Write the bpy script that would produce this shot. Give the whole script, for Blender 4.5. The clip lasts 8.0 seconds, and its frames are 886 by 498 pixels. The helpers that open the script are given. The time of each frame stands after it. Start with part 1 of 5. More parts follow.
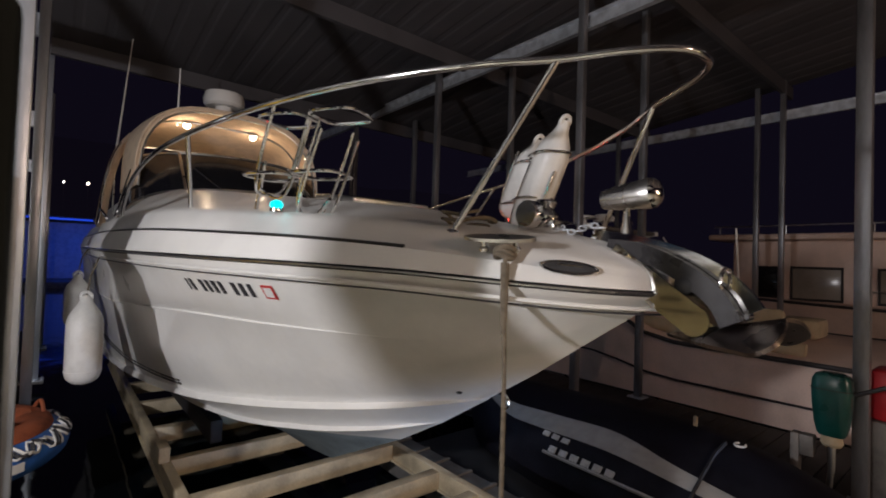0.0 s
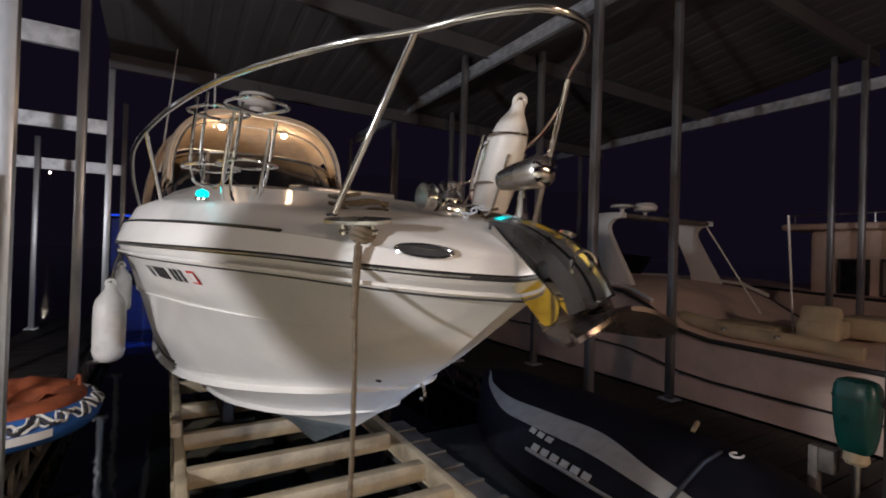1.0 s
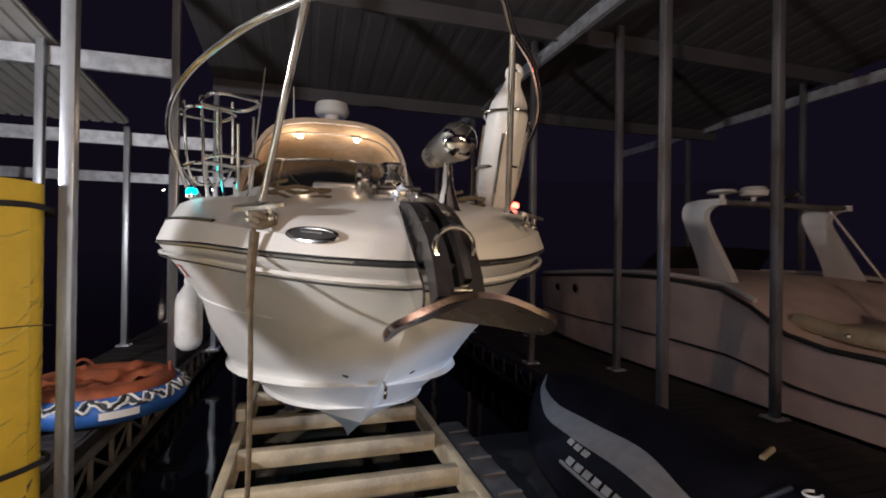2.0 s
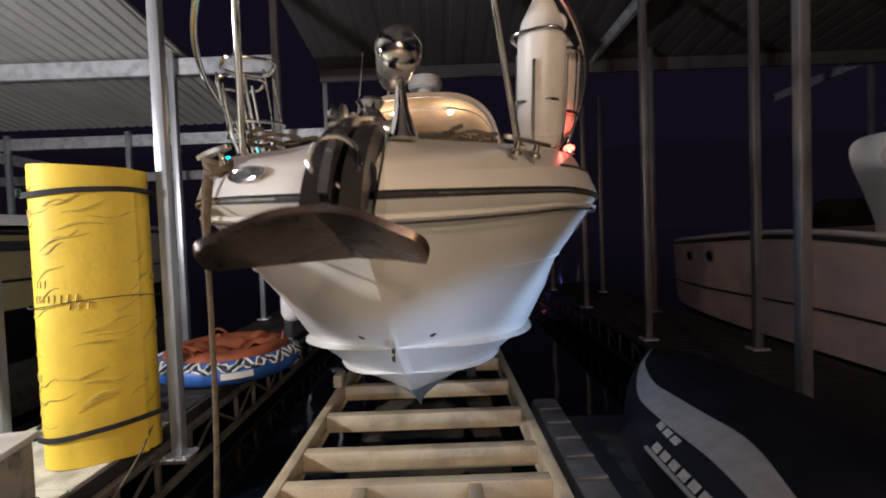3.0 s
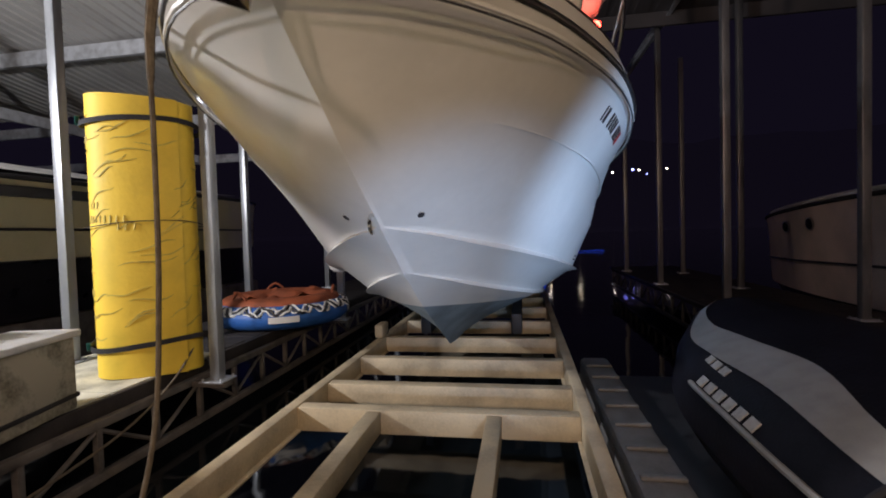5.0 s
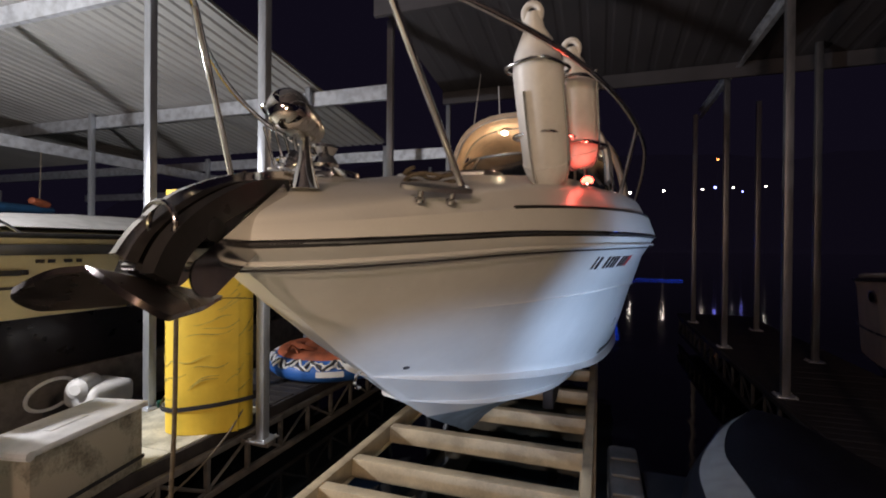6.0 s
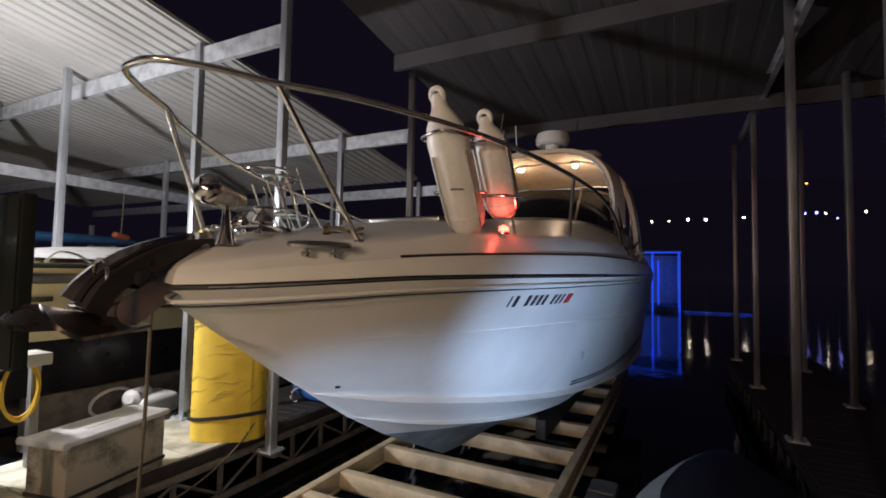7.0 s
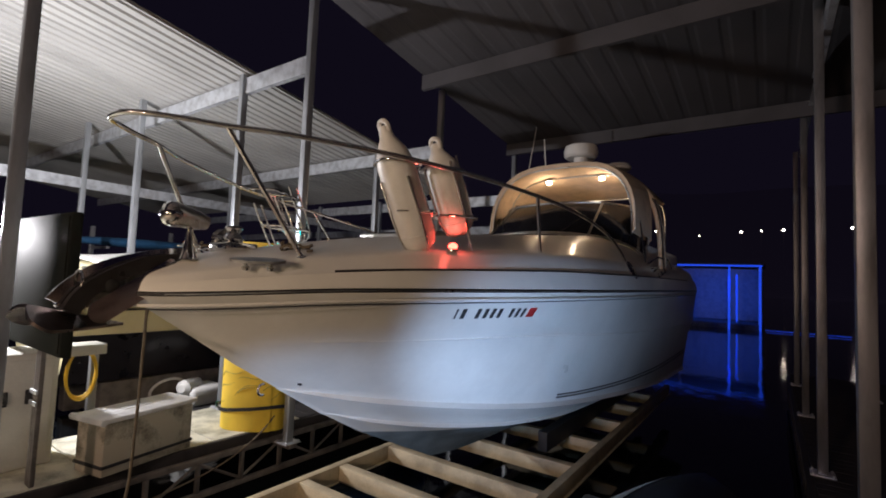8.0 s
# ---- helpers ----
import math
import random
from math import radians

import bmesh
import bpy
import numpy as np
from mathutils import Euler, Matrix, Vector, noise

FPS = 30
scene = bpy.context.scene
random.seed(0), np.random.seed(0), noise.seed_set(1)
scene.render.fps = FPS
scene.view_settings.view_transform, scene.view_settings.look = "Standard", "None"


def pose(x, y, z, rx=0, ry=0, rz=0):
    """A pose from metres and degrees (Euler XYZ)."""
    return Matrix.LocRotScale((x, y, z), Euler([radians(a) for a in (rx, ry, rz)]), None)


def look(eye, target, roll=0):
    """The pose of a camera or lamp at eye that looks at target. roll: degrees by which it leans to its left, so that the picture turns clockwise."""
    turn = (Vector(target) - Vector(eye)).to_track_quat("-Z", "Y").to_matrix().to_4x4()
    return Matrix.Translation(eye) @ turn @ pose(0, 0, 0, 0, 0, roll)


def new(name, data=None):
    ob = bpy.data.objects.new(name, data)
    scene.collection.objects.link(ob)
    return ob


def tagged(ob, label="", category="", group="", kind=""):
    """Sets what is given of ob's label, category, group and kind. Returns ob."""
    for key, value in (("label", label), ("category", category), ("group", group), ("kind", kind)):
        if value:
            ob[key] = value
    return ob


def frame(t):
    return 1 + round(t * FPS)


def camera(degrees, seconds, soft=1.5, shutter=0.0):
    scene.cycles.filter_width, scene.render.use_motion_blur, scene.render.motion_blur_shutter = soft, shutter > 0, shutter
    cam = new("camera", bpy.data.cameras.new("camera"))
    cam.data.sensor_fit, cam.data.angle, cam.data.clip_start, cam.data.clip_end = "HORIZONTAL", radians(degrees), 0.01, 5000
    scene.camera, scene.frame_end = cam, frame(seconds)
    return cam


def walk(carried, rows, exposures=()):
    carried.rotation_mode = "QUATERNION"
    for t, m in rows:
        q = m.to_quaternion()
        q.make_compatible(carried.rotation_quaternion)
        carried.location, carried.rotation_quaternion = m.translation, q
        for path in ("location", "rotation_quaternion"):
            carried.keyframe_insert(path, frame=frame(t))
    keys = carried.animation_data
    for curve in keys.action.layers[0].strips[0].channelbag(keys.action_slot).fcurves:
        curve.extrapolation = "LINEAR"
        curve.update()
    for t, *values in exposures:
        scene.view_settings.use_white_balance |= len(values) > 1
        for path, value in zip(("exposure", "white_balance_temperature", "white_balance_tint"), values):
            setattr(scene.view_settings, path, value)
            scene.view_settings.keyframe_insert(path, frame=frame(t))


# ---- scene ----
cam = camera(87.1, 8.0, soft=1.8, shutter=0.3)
PATH = [
    (0, (-0.043, -0.028, 1.602), (1.231, 1.513, 1.649), 1.9),
    (0.5, (0.262, -0.168, 1.596), (1.464, 1.43, 1.627), 1.9),
    (1, (0.536, -0.372, 1.588), (1.553, 1.35, 1.602), 1.8),
    (1.2, (0.646, -0.468, 1.6), (1.592, 1.294, 1.62), 1.6),
    (2.3, (1.362, -0.486, 1.542), (1.757, 1.474, 1.513), 0.4),
    (2.5, (1.474, -0.508, 1.549), (1.754, 1.471, 1.481), 0.0),
    (3, (1.672, -0.335, 1.427), (1.674, 1.663, 1.357), -2.1),
    (3.5, (1.817, -0.153, 1.148), (1.645, 1.84, 1.151), -1.1),
    (4, (1.875, -0.136, 0.852), (1.638, 1.85, 0.887), -0.6),
    (4.2, (1.895, -0.12, 0.79), (1.688, 1.869, 0.82), -1.2),
    (5.3, (2.049, -0.175, 1.15), (1.631, 1.778, 1.053), -2.0),
    (5.5, (2.119, -0.198, 1.317), (1.644, 1.742, 1.212), -2.0),
    (6, (2.357, -0.232, 1.516), (1.718, 1.663, 1.503), 0.5),
    (6.5, (2.703, -0.283, 1.552), (1.955, 1.57, 1.628), 1.1),
    (7, (3.078, -0.318, 1.583), (2.187, 1.47, 1.685), 1.1),
    (7.5, (3.385, -0.233, 1.591), (2.373, 1.488, 1.697), 2.1),
    (8, (3.725, -0.188, 1.631), (2.576, 1.445, 1.759), 2.4),
]
EXPOSURES = [(0.0, -0.3), (0.5, -0.25), (1.0, -0.05), (2.5, 0.22), (3.0, 0.22), (3.5, 0.25), (4.0, 0.25), (5.5, 0.0), (6.0, 0.0), (7.0, 0.0), (8.0, -0.05)]
walk(cam, [(t, look(eye, target, roll)) for t, eye, target, roll in PATH], EXPOSURES)

# ---- night sky and lamps ----
world = bpy.data.worlds.new("night")
scene.world = world
world.use_nodes = True
world.node_tree.nodes["Background"].inputs[0].default_value = (0.55, 0.42, 1.0, 1)
world.node_tree.nodes["Background"].inputs[1].default_value = 0.0082


def lamp(name, kind, where, watts, colour, size=0.1, target=None, cone=None, blend=0.5):
    data = bpy.data.lights.new(name, kind)
    data.energy, data.color = watts, colour
    if kind == "AREA":
        data.size = size
    else:
        data.shadow_soft_size = size
    if cone:
        data.spot_size, data.spot_blend = radians(cone), blend
    ob = new(name, data)
    ob.matrix_world = look(where, target) if target else pose(*where)
    return ob


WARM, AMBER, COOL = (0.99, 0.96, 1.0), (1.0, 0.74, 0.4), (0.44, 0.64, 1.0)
lamp("finger_dock_lamp", "POINT", (-2.6, 0.65, 2.0), 470, WARM, 0.07)
lamp("gangway_lamp", "POINT", (2.2, -5.4, 2.7), 400, (1.0, 0.7, 0.56), 0.15)
lamp("walkway_lamp", "SPOT", (3.1, -3.0, 1.9), 125, AMBER, 0.1, (1.8, 1.2, 1.3), 50, 0.9)
# two fixed added spots stand in for one moving hand torch
lamp("torch_standin_aft", "SPOT", (3.7, -1.3, 0.55), 1000, COOL, 0.06, (2.42, 2.9, 1.16), 26, 1.0)
lamp("torch_standin_bow", "SPOT", (2.2, -0.9, 0.55), 205, COOL, 0.05, (1.74, 1.95, 0.7), 36, 1.0)


# ---- materials ----
def mat(name, colour, rough=0.5, metal=0.0, vary=0.12, scale=6.0, bump=0.0, bscale=60.0, coat=0.0, stretch=(1, 1, 1), second=None, amount=0.5, emit=None, strength=0.0, rrange=0.1, spec=0.5):
    """A surface with variation at two scales: broad stains, fine grain."""
    m = bpy.data.materials.new(name)
    m.use_nodes = True
    nt = m.node_tree
    bs = nt.nodes["Principled BSDF"]
    link = nt.links.new
    tc = nt.nodes.new("ShaderNodeTexCoord")
    mp = nt.nodes.new("ShaderNodeMapping")
    mp.inputs["Scale"].default_value = stretch
    link(tc.outputs["Object"], mp.inputs["Vector"])
    big = nt.nodes.new("ShaderNodeTexNoise")
    big.inputs["Scale"].default_value, big.inputs["Detail"].default_value = scale, 5
    fine = nt.nodes.new("ShaderNodeTexNoise")
    fine.inputs["Scale"].default_value, fine.inputs["Detail"].default_value = bscale, 4
    link(mp.outputs[0], big.inputs["Vector"])
    link(mp.outputs[0], fine.inputs["Vector"])
    ramp = nt.nodes.new("ShaderNodeValToRGB")
    lo = tuple(c * (1 - vary) for c in colour)
    hi = tuple(min(1, c * (1 + vary)) for c in colour)
    ramp.color_ramp.elements[0].position, ramp.color_ramp.elements[0].color = 0.3, (*(second or lo), 1)
    ramp.color_ramp.elements[1].position, ramp.color_ramp.elements[1].color = 0.3 + amount * 0.6, (*hi, 1)
    add = nt.nodes.new("ShaderNodeMath")
    add.operation = "MULTIPLY_ADD"
    add.inputs[1].default_value = 0.25
    link(fine.outputs["Fac"], add.inputs[0])
    sub = nt.nodes.new("ShaderNodeMath")
    sub.operation = "SUBTRACT"
    sub.inputs[1].default_value = 0.125
    link(big.outputs["Fac"], sub.inputs[0])
    link(sub.outputs[0], add.inputs[2])
    link(add.outputs[0], ramp.inputs["Fac"])
    link(ramp.outputs["Color"], bs.inputs["Base Color"])
    rr = nt.nodes.new("ShaderNodeMapRange")
    rr.inputs["To Min"].default_value, rr.inputs["To Max"].default_value = max(0.02, rough - rrange), min(1, rough + rrange)
    link(big.outputs["Fac"], rr.inputs["Value"])
    link(rr.outputs[0], bs.inputs["Roughness"])
    bs.inputs["Metallic"].default_value = metal
    bs.inputs["Coat Weight"].default_value = coat
    bs.inputs["Coat Roughness"].default_value = 0.08
    bs.inputs["Specular IOR Level"].default_value = spec
    if bump:
        bp = nt.nodes.new("ShaderNodeBump")
        bp.inputs["Strength"].default_value, bp.inputs["Distance"].default_value = bump, 0.01
        link(fine.outputs["Fac"], bp.inputs["Height"])
        link(bp.outputs[0], bs.inputs["Normal"])
    if emit:
        bs.inputs["Emission Color"].default_value, bs.inputs["Emission Strength"].default_value = (*emit, 1), strength
    return m


GEL = mat("white gelcoat", (0.78, 0.77, 0.74), 0.3, vary=0.05, scale=2.5, coat=0.25, bscale=25, rrange=0.06)
DECKW = mat("deck gelcoat", (0.74, 0.73, 0.7), 0.38, vary=0.06, scale=3, coat=0.15, bump=0.05, bscale=150)
NONSKID = mat("nonskid deck", (0.66, 0.65, 0.61), 0.7, vary=0.08, bump=0.3, bscale=400)
BOTTOM = mat("grey bottom paint", (0.17, 0.21, 0.23), 0.75, vary=0.25, scale=5, bump=0.1, bscale=120)
BLACKG = mat("black stripe", (0.02, 0.02, 0.022), 0.35, vary=0.2)
RUBBER = mat("black rubber", (0.025, 0.024, 0.026), 0.6, vary=0.3, bump=0.1)
CHROME = mat("polished stainless", (0.72, 0.71, 0.69), 0.12, metal=1, vary=0.08, rrange=0.05)
STEEL = mat("brushed stainless", (0.55, 0.54, 0.52), 0.3, metal=1, vary=0.15)
GALV = mat("galvanised steel", (0.6, 0.63, 0.67), 0.4, metal=0.6, vary=0.22, scale=9, bump=0.1, bscale=90)
# lit and dim copies of one galvanised steel; lamp distance is put into colour
POST_LIT = mat("galvanised post, lamp-lit copy", (0.4, 0.425, 0.455), 0.36, metal=0.6, vary=0.16, scale=7, stretch=(1, 1, 0.25), bump=0.06)
POST_DIM = mat("galvanised post, dim copy", (0.24, 0.24, 0.25), 0.42, metal=0.65, vary=0.25, scale=7, stretch=(1, 1, 0.25), bump=0.08)
ANCH = mat("polished anchor stainless", (0.66, 0.64, 0.61), 0.07, metal=1, vary=0.12, rrange=0.05, scale=12)
DARKCHEEK = mat("black roller cheek", (0.03, 0.028, 0.03), 0.3, vary=0.25, scale=12)
FLUKE = mat("tarnished fluke steel", (0.2, 0.16, 0.15), 0.28, metal=1, vary=0.2, scale=9, bump=0.06, bscale=60)
CREAM = mat("cream painted lift beam", (0.54, 0.455, 0.31), 0.5, vary=0.14, scale=4, bump=0.12, bscale=70, second=(0.36, 0.3, 0.21))
YELLOW = mat("yellow foam", (0.8, 0.56, 0.055), 0.6, vary=0.07, scale=5, bump=0.15, bscale=35)
INK = mat("grey print", (0.46, 0.35, 0.065), 0.7, vary=0.3, scale=14)
WEB = mat("black webbing", (0.02, 0.02, 0.024), 0.8, vary=0.3, bump=0.2, bscale=300)
CANVAS = mat("sand canvas", (0.64, 0.5, 0.36), 0.85, vary=0.1, scale=8, bump=0.2, bscale=200)
SMOKE = mat("smoked acrylic", (0.012, 0.012, 0.015), 0.08, vary=0.1)
FEND = mat("white vinyl", (0.72, 0.71, 0.68), 0.4, vary=0.08, scale=9, bump=0.06)
ROPE = mat("tan dock line", (0.13, 0.105, 0.075), 0.9, vary=0.25, scale=40, bump=0.5, bscale=160)
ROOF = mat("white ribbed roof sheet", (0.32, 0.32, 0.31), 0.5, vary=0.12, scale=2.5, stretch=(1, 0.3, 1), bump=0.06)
# main slip roof and purlins: their dimness is put into the base colour
ROOF_DIM = mat("dimmed ribbed roof sheet", (0.065, 0.062, 0.068), 0.7, vary=0.16, scale=2, stretch=(1, 0.3, 1))
# near-black value puts the right dock's shade into the board colour
PLANK = mat("near-black dock boards", (0.026, 0.022, 0.021), 0.7, vary=0.35, scale=3, stretch=(0.4, 4, 1), bump=0.25, bscale=40)
CONC = mat("dock concrete", (0.6, 0.575, 0.46), 0.85, vary=0.2, scale=4, bump=0.3, bscale=60, second=(0.28, 0.27, 0.2))
# shaded copy of the truss steel, for the unlit right dock only
SHADEST = mat("truss steel in painted shade", (0.035, 0.033, 0.033), 0.6, metal=0.2, vary=0.3, scale=8, bump=0.2)
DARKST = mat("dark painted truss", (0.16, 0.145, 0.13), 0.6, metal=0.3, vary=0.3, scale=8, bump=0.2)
PLY = mat("stained dock box side", (0.38, 0.34, 0.26), 0.75, vary=0.25, scale=4.5, second=(0.11, 0.1, 0.07), amount=0.35)
TREAD = mat("tread plate lid", (0.78, 0.78, 0.77), 0.38, metal=0.25, vary=0.15, bump=0.4, bscale=110)
FLOATG = mat("grey float plastic", (0.17, 0.165, 0.16), 0.6, vary=0.25, scale=5, bump=0.2, bscale=60)
NAVY = mat("black watercraft cover", (0.009, 0.009, 0.014), 0.6, vary=0.3, scale=5, bump=0.2, bscale=60, spec=0.1)
SEATG = mat("grey seat vinyl", (0.3, 0.3, 0.29), 0.55, vary=0.12, scale=10, bump=0.15, bscale=200)
PRINTW = mat("white print", (0.7, 0.7, 0.68), 0.5, vary=0.05)
PRINTG = mat("worn pale print", (0.42, 0.42, 0.41), 0.6, vary=0.15, scale=30)
PRINTD = mat("dark print", (0.03, 0.03, 0.035), 0.5, vary=0.1)
PRINTR = mat("red print", (0.5, 0.03, 0.03), 0.5, vary=0.1)
BLUEV = mat("blue tube vinyl", (0.03, 0.12, 0.4), 0.45, vary=0.2, scale=9)
TARPB = mat("faded blue tarp", (0.02, 0.09, 0.2), 0.8, vary=0.3, scale=5, bump=0.4, bscale=25)
ORANGE = mat("orange tube fabric", (0.27, 0.07, 0.028), 0.7, vary=0.3, scale=7, bump=0.3, bscale=40)
OUTB = mat("green outboard cowl", (0.006, 0.07, 0.06), 0.3, vary=0.2, coat=0.3)
REDP = mat("red plastic", (0.4, 0.015, 0.02), 0.4, vary=0.2)
GREYCAB = mat("grey cabinet enamel", (0.022, 0.024, 0.021), 0.7, vary=0.12, scale=3, bump=0.05, spec=0.03)
LTCAB = mat("beige cabinet enamel", (0.55, 0.54, 0.48), 0.5, vary=0.12, scale=3)
TARP = mat("white boat cover", (0.62, 0.62, 0.6), 0.8, vary=0.12, bump=0.3, bscale=20)
DKHULL = mat("dark hull", (0.02, 0.018, 0.022), 0.3, vary=0.2, coat=0.2)
OLDGEL = mat("chalky old gelcoat", (0.72, 0.57, 0.49), 0.55, vary=0.14, scale=2)
CREAMHULL = mat("cream gelcoat", (0.6, 0.54, 0.33), 0.4, vary=0.1, scale=2, coat=0.15)
PORTG = mat("grey tinted portlight", (0.05, 0.05, 0.052), 0.32, vary=0.2)
# pale base colour stands for the reflection in the glass
WINPALE = mat("window glass with painted reflection", (0.3, 0.28, 0.25), 0.15, vary=0.12, scale=4)
BEIGE = mat("beige vinyl", (0.5, 0.42, 0.28), 0.6, vary=0.15)
BLUEHOSE = mat("yellow hose", (0.75, 0.48, 0.04), 0.5, vary=0.1)
# faint violet emission lifts the shore's black; no lamp stands there
FARLAND = mat("far shore with faint glow", (0.006, 0.006, 0.008), 0.9, vary=0.3, scale=0.05, emit=(0.6, 0.45, 1.0), strength=0.006)
L_GREEN = mat("green running light", (0.0, 0.4, 0.35), 0.2, emit=(0.0, 0.85, 0.9), strength=3.5)
L_RED = mat("red running light", (0.15, 0.005, 0.003), 0.2, emit=(1.0, 0.055, 0.035), strength=15)
L_CABIN = mat("cabin lamp", (0.9, 0.8, 0.6), 0.3, emit=(1.0, 0.85, 0.6), strength=26)
L_BLUE = mat("blue led strip", (0.02, 0.05, 0.8), 0.3, emit=(0.02, 0.09, 1.0), strength=0.8)
L_FAR = mat("far white lamp", (0.9, 0.85, 0.8), 0.3, emit=(1.0, 0.85, 0.75), strength=14)
L_FARB = mat("far blue lamp", (0.2, 0.2, 0.9), 0.3, emit=(0.25, 0.25, 1.0), strength=10)
L_FARO = mat("far orange lamp", (0.9, 0.4, 0.1), 0.3, emit=(1.0, 0.3, 0.08), strength=8)


def water_material():
    m = bpy.data.materials.new("dark lake water")
    m.use_nodes = True
    nt = m.node_tree
    bs = nt.nodes["Principled BSDF"]
    bs.inputs["Base Color"].default_value = (0.004, 0.006, 0.008, 1)
    bs.inputs["Roughness"].default_value = 0.06
    tc = nt.nodes.new("ShaderNodeTexCoord")
    mp = nt.nodes.new("ShaderNodeMapping")
    mp.inputs["Scale"].default_value = (1, 0.6, 1)
    n = nt.nodes.new("ShaderNodeTexNoise")
    n.inputs["Scale"].default_value, n.inputs["Detail"].default_value = 1.6, 3
    bp = nt.nodes.new("ShaderNodeBump")
    bp.inputs["Strength"].default_value, bp.inputs["Distance"].default_value = 0.2, 0.05
    nt.links.new(tc.outputs["Object"], mp.inputs["Vector"])
    nt.links.new(mp.outputs[0], n.inputs["Vector"])
    nt.links.new(n.outputs["Fac"], bp.inputs["Height"])
    nt.links.new(bp.outputs[0], bs.inputs["Normal"])
    return m


WATER = water_material()


# ---- mesh builders ----
class Geo:
    """Vertices and faces gathered for one mesh."""

    def __init__(self):
        self.v, self.f, self.mi = [], [], []

    def add(self, verts, faces, mi=0):
        n = len(self.v)
        self.v += [tuple(p) for p in verts]
        self.f += [tuple(i + n for i in f) for f in faces]
        self.mi += [mi] * len(faces)
        return self

    def box(self, a, b, m=None, mi=0):
        (x0, y0, z0), (x1, y1, z1) = a, b
        vs = [Vector(p) for p in ((x0, y0, z0), (x1, y0, z0), (x1, y1, z0), (x0, y1, z0), (x0, y0, z1), (x1, y0, z1), (x1, y1, z1), (x0, y1, z1))]
        if m is not None:
            vs = [m @ p for p in vs]
        return self.add(vs, [(3, 2, 1, 0), (4, 5, 6, 7), (0, 1, 5, 4), (1, 2, 6, 5), (2, 3, 7, 6), (3, 0, 4, 7)], mi)

    def rbox(self, a, b, r=0.01, m=None, seg=2, mi=0):
        """A box with rounded edges."""
        bm = bmesh.new()
        bmesh.ops.create_cube(bm, size=1)
        c = [(p + q) / 2 for p, q in zip(a, b)]
        s = [abs(q - p) for p, q in zip(a, b)]
        for v in bm.verts:
            v.co = Vector([c[i] + v.co[i] * s[i] for i in range(3)])
        bmesh.ops.bevel(bm, geom=bm.edges[:], offset=min(r, min(s) * 0.45), segments=seg, affect="EDGES", profile=0.5)
        bm.verts.index_update()
        vs = [(m @ v.co) if m is not None else v.co.copy() for v in bm.verts]
        fs = [tuple(v.index for v in f.verts) for f in bm.faces]
        bm.free()
        return self.add(vs, fs, mi)

    def tube(self, pts, r, seg=10, closed=False, mi=0, caps=True):
        """A round tube along points; r may be one radius or one for each point."""
        ps = [Vector(p) for p in pts]
        n = len(ps)
        rs = r if isinstance(r, (list, tuple)) else [r] * n
        vs, up = [], None
        for i, p in enumerate(ps):
            a, b = ps[(i - 1) % n] if (closed or i) else p, ps[(i + 1) % n] if (closed or i < n - 1) else p
            d = (b - a).normalized()
            if up is None:
                up = d.orthogonal().normalized()
            up = (up - d * up.dot(d)).normalized()
            w = d.cross(up)
            vs += [p + (up * math.cos(2 * math.pi * k / seg) + w * math.sin(2 * math.pi * k / seg)) * rs[i] for k in range(seg)]
        fs = []
        for i in range(n if closed else n - 1):
            j = (i + 1) % n
            fs += [(i * seg + k, i * seg + (k + 1) % seg, j * seg + (k + 1) % seg, j * seg + k) for k in range(seg)]
        if caps and not closed:
            fs += [tuple(reversed(range(seg))), tuple((n - 1) * seg + k for k in range(seg))]
        return self.add(vs, fs, mi)

    def lathe(self, prof, m=None, seg=20, mi=0, squash=1.0):
        """A profile of (radius, height) turned about z."""
        vs, fs = [], []
        for r, z in prof:
            for k in range(seg):
                a = 2 * math.pi * k / seg
                p = Vector((r * math.cos(a), r * math.sin(a) * squash, z))
                vs.append(m @ p if m is not None else p)
        for i in range(len(prof) - 1):
            fs += [(i * seg + k, i * seg + (k + 1) % seg, (i + 1) * seg + (k + 1) % seg, (i + 1) * seg + k) for k in range(seg)]
        fs += [tuple(reversed(range(seg))), tuple((len(prof) - 1) * seg + k for k in range(seg))]
        return self.add(vs, fs, mi)

    def grid(self, rows, mi=0, closed=False):
        """Quads between rows of points of equal length."""
        n = len(rows[0])
        vs = [p for row in rows for p in row]
        fs = []
        for i in range(len(rows) - 1):
            for k in range(n if closed else n - 1):
                j = (k + 1) % n
                fs.append((i * n + k, i * n + j, (i + 1) * n + j, (i + 1) * n + k))
        return self.add(vs, fs, mi)

    def plate(self, outline, m, thick, mi=0):
        """A flat outline (x, y) made thick along z, placed by m."""
        n = len(outline)
        vs = [m @ Vector((x, y, z)) for z in (-thick / 2, thick / 2) for x, y in outline]
        fs = [tuple(reversed(range(n))), tuple(range(n, 2 * n))] + [(k, (k + 1) % n, n + (k + 1) % n, n + k) for k in range(n)]
        return self.add(vs, fs, mi)


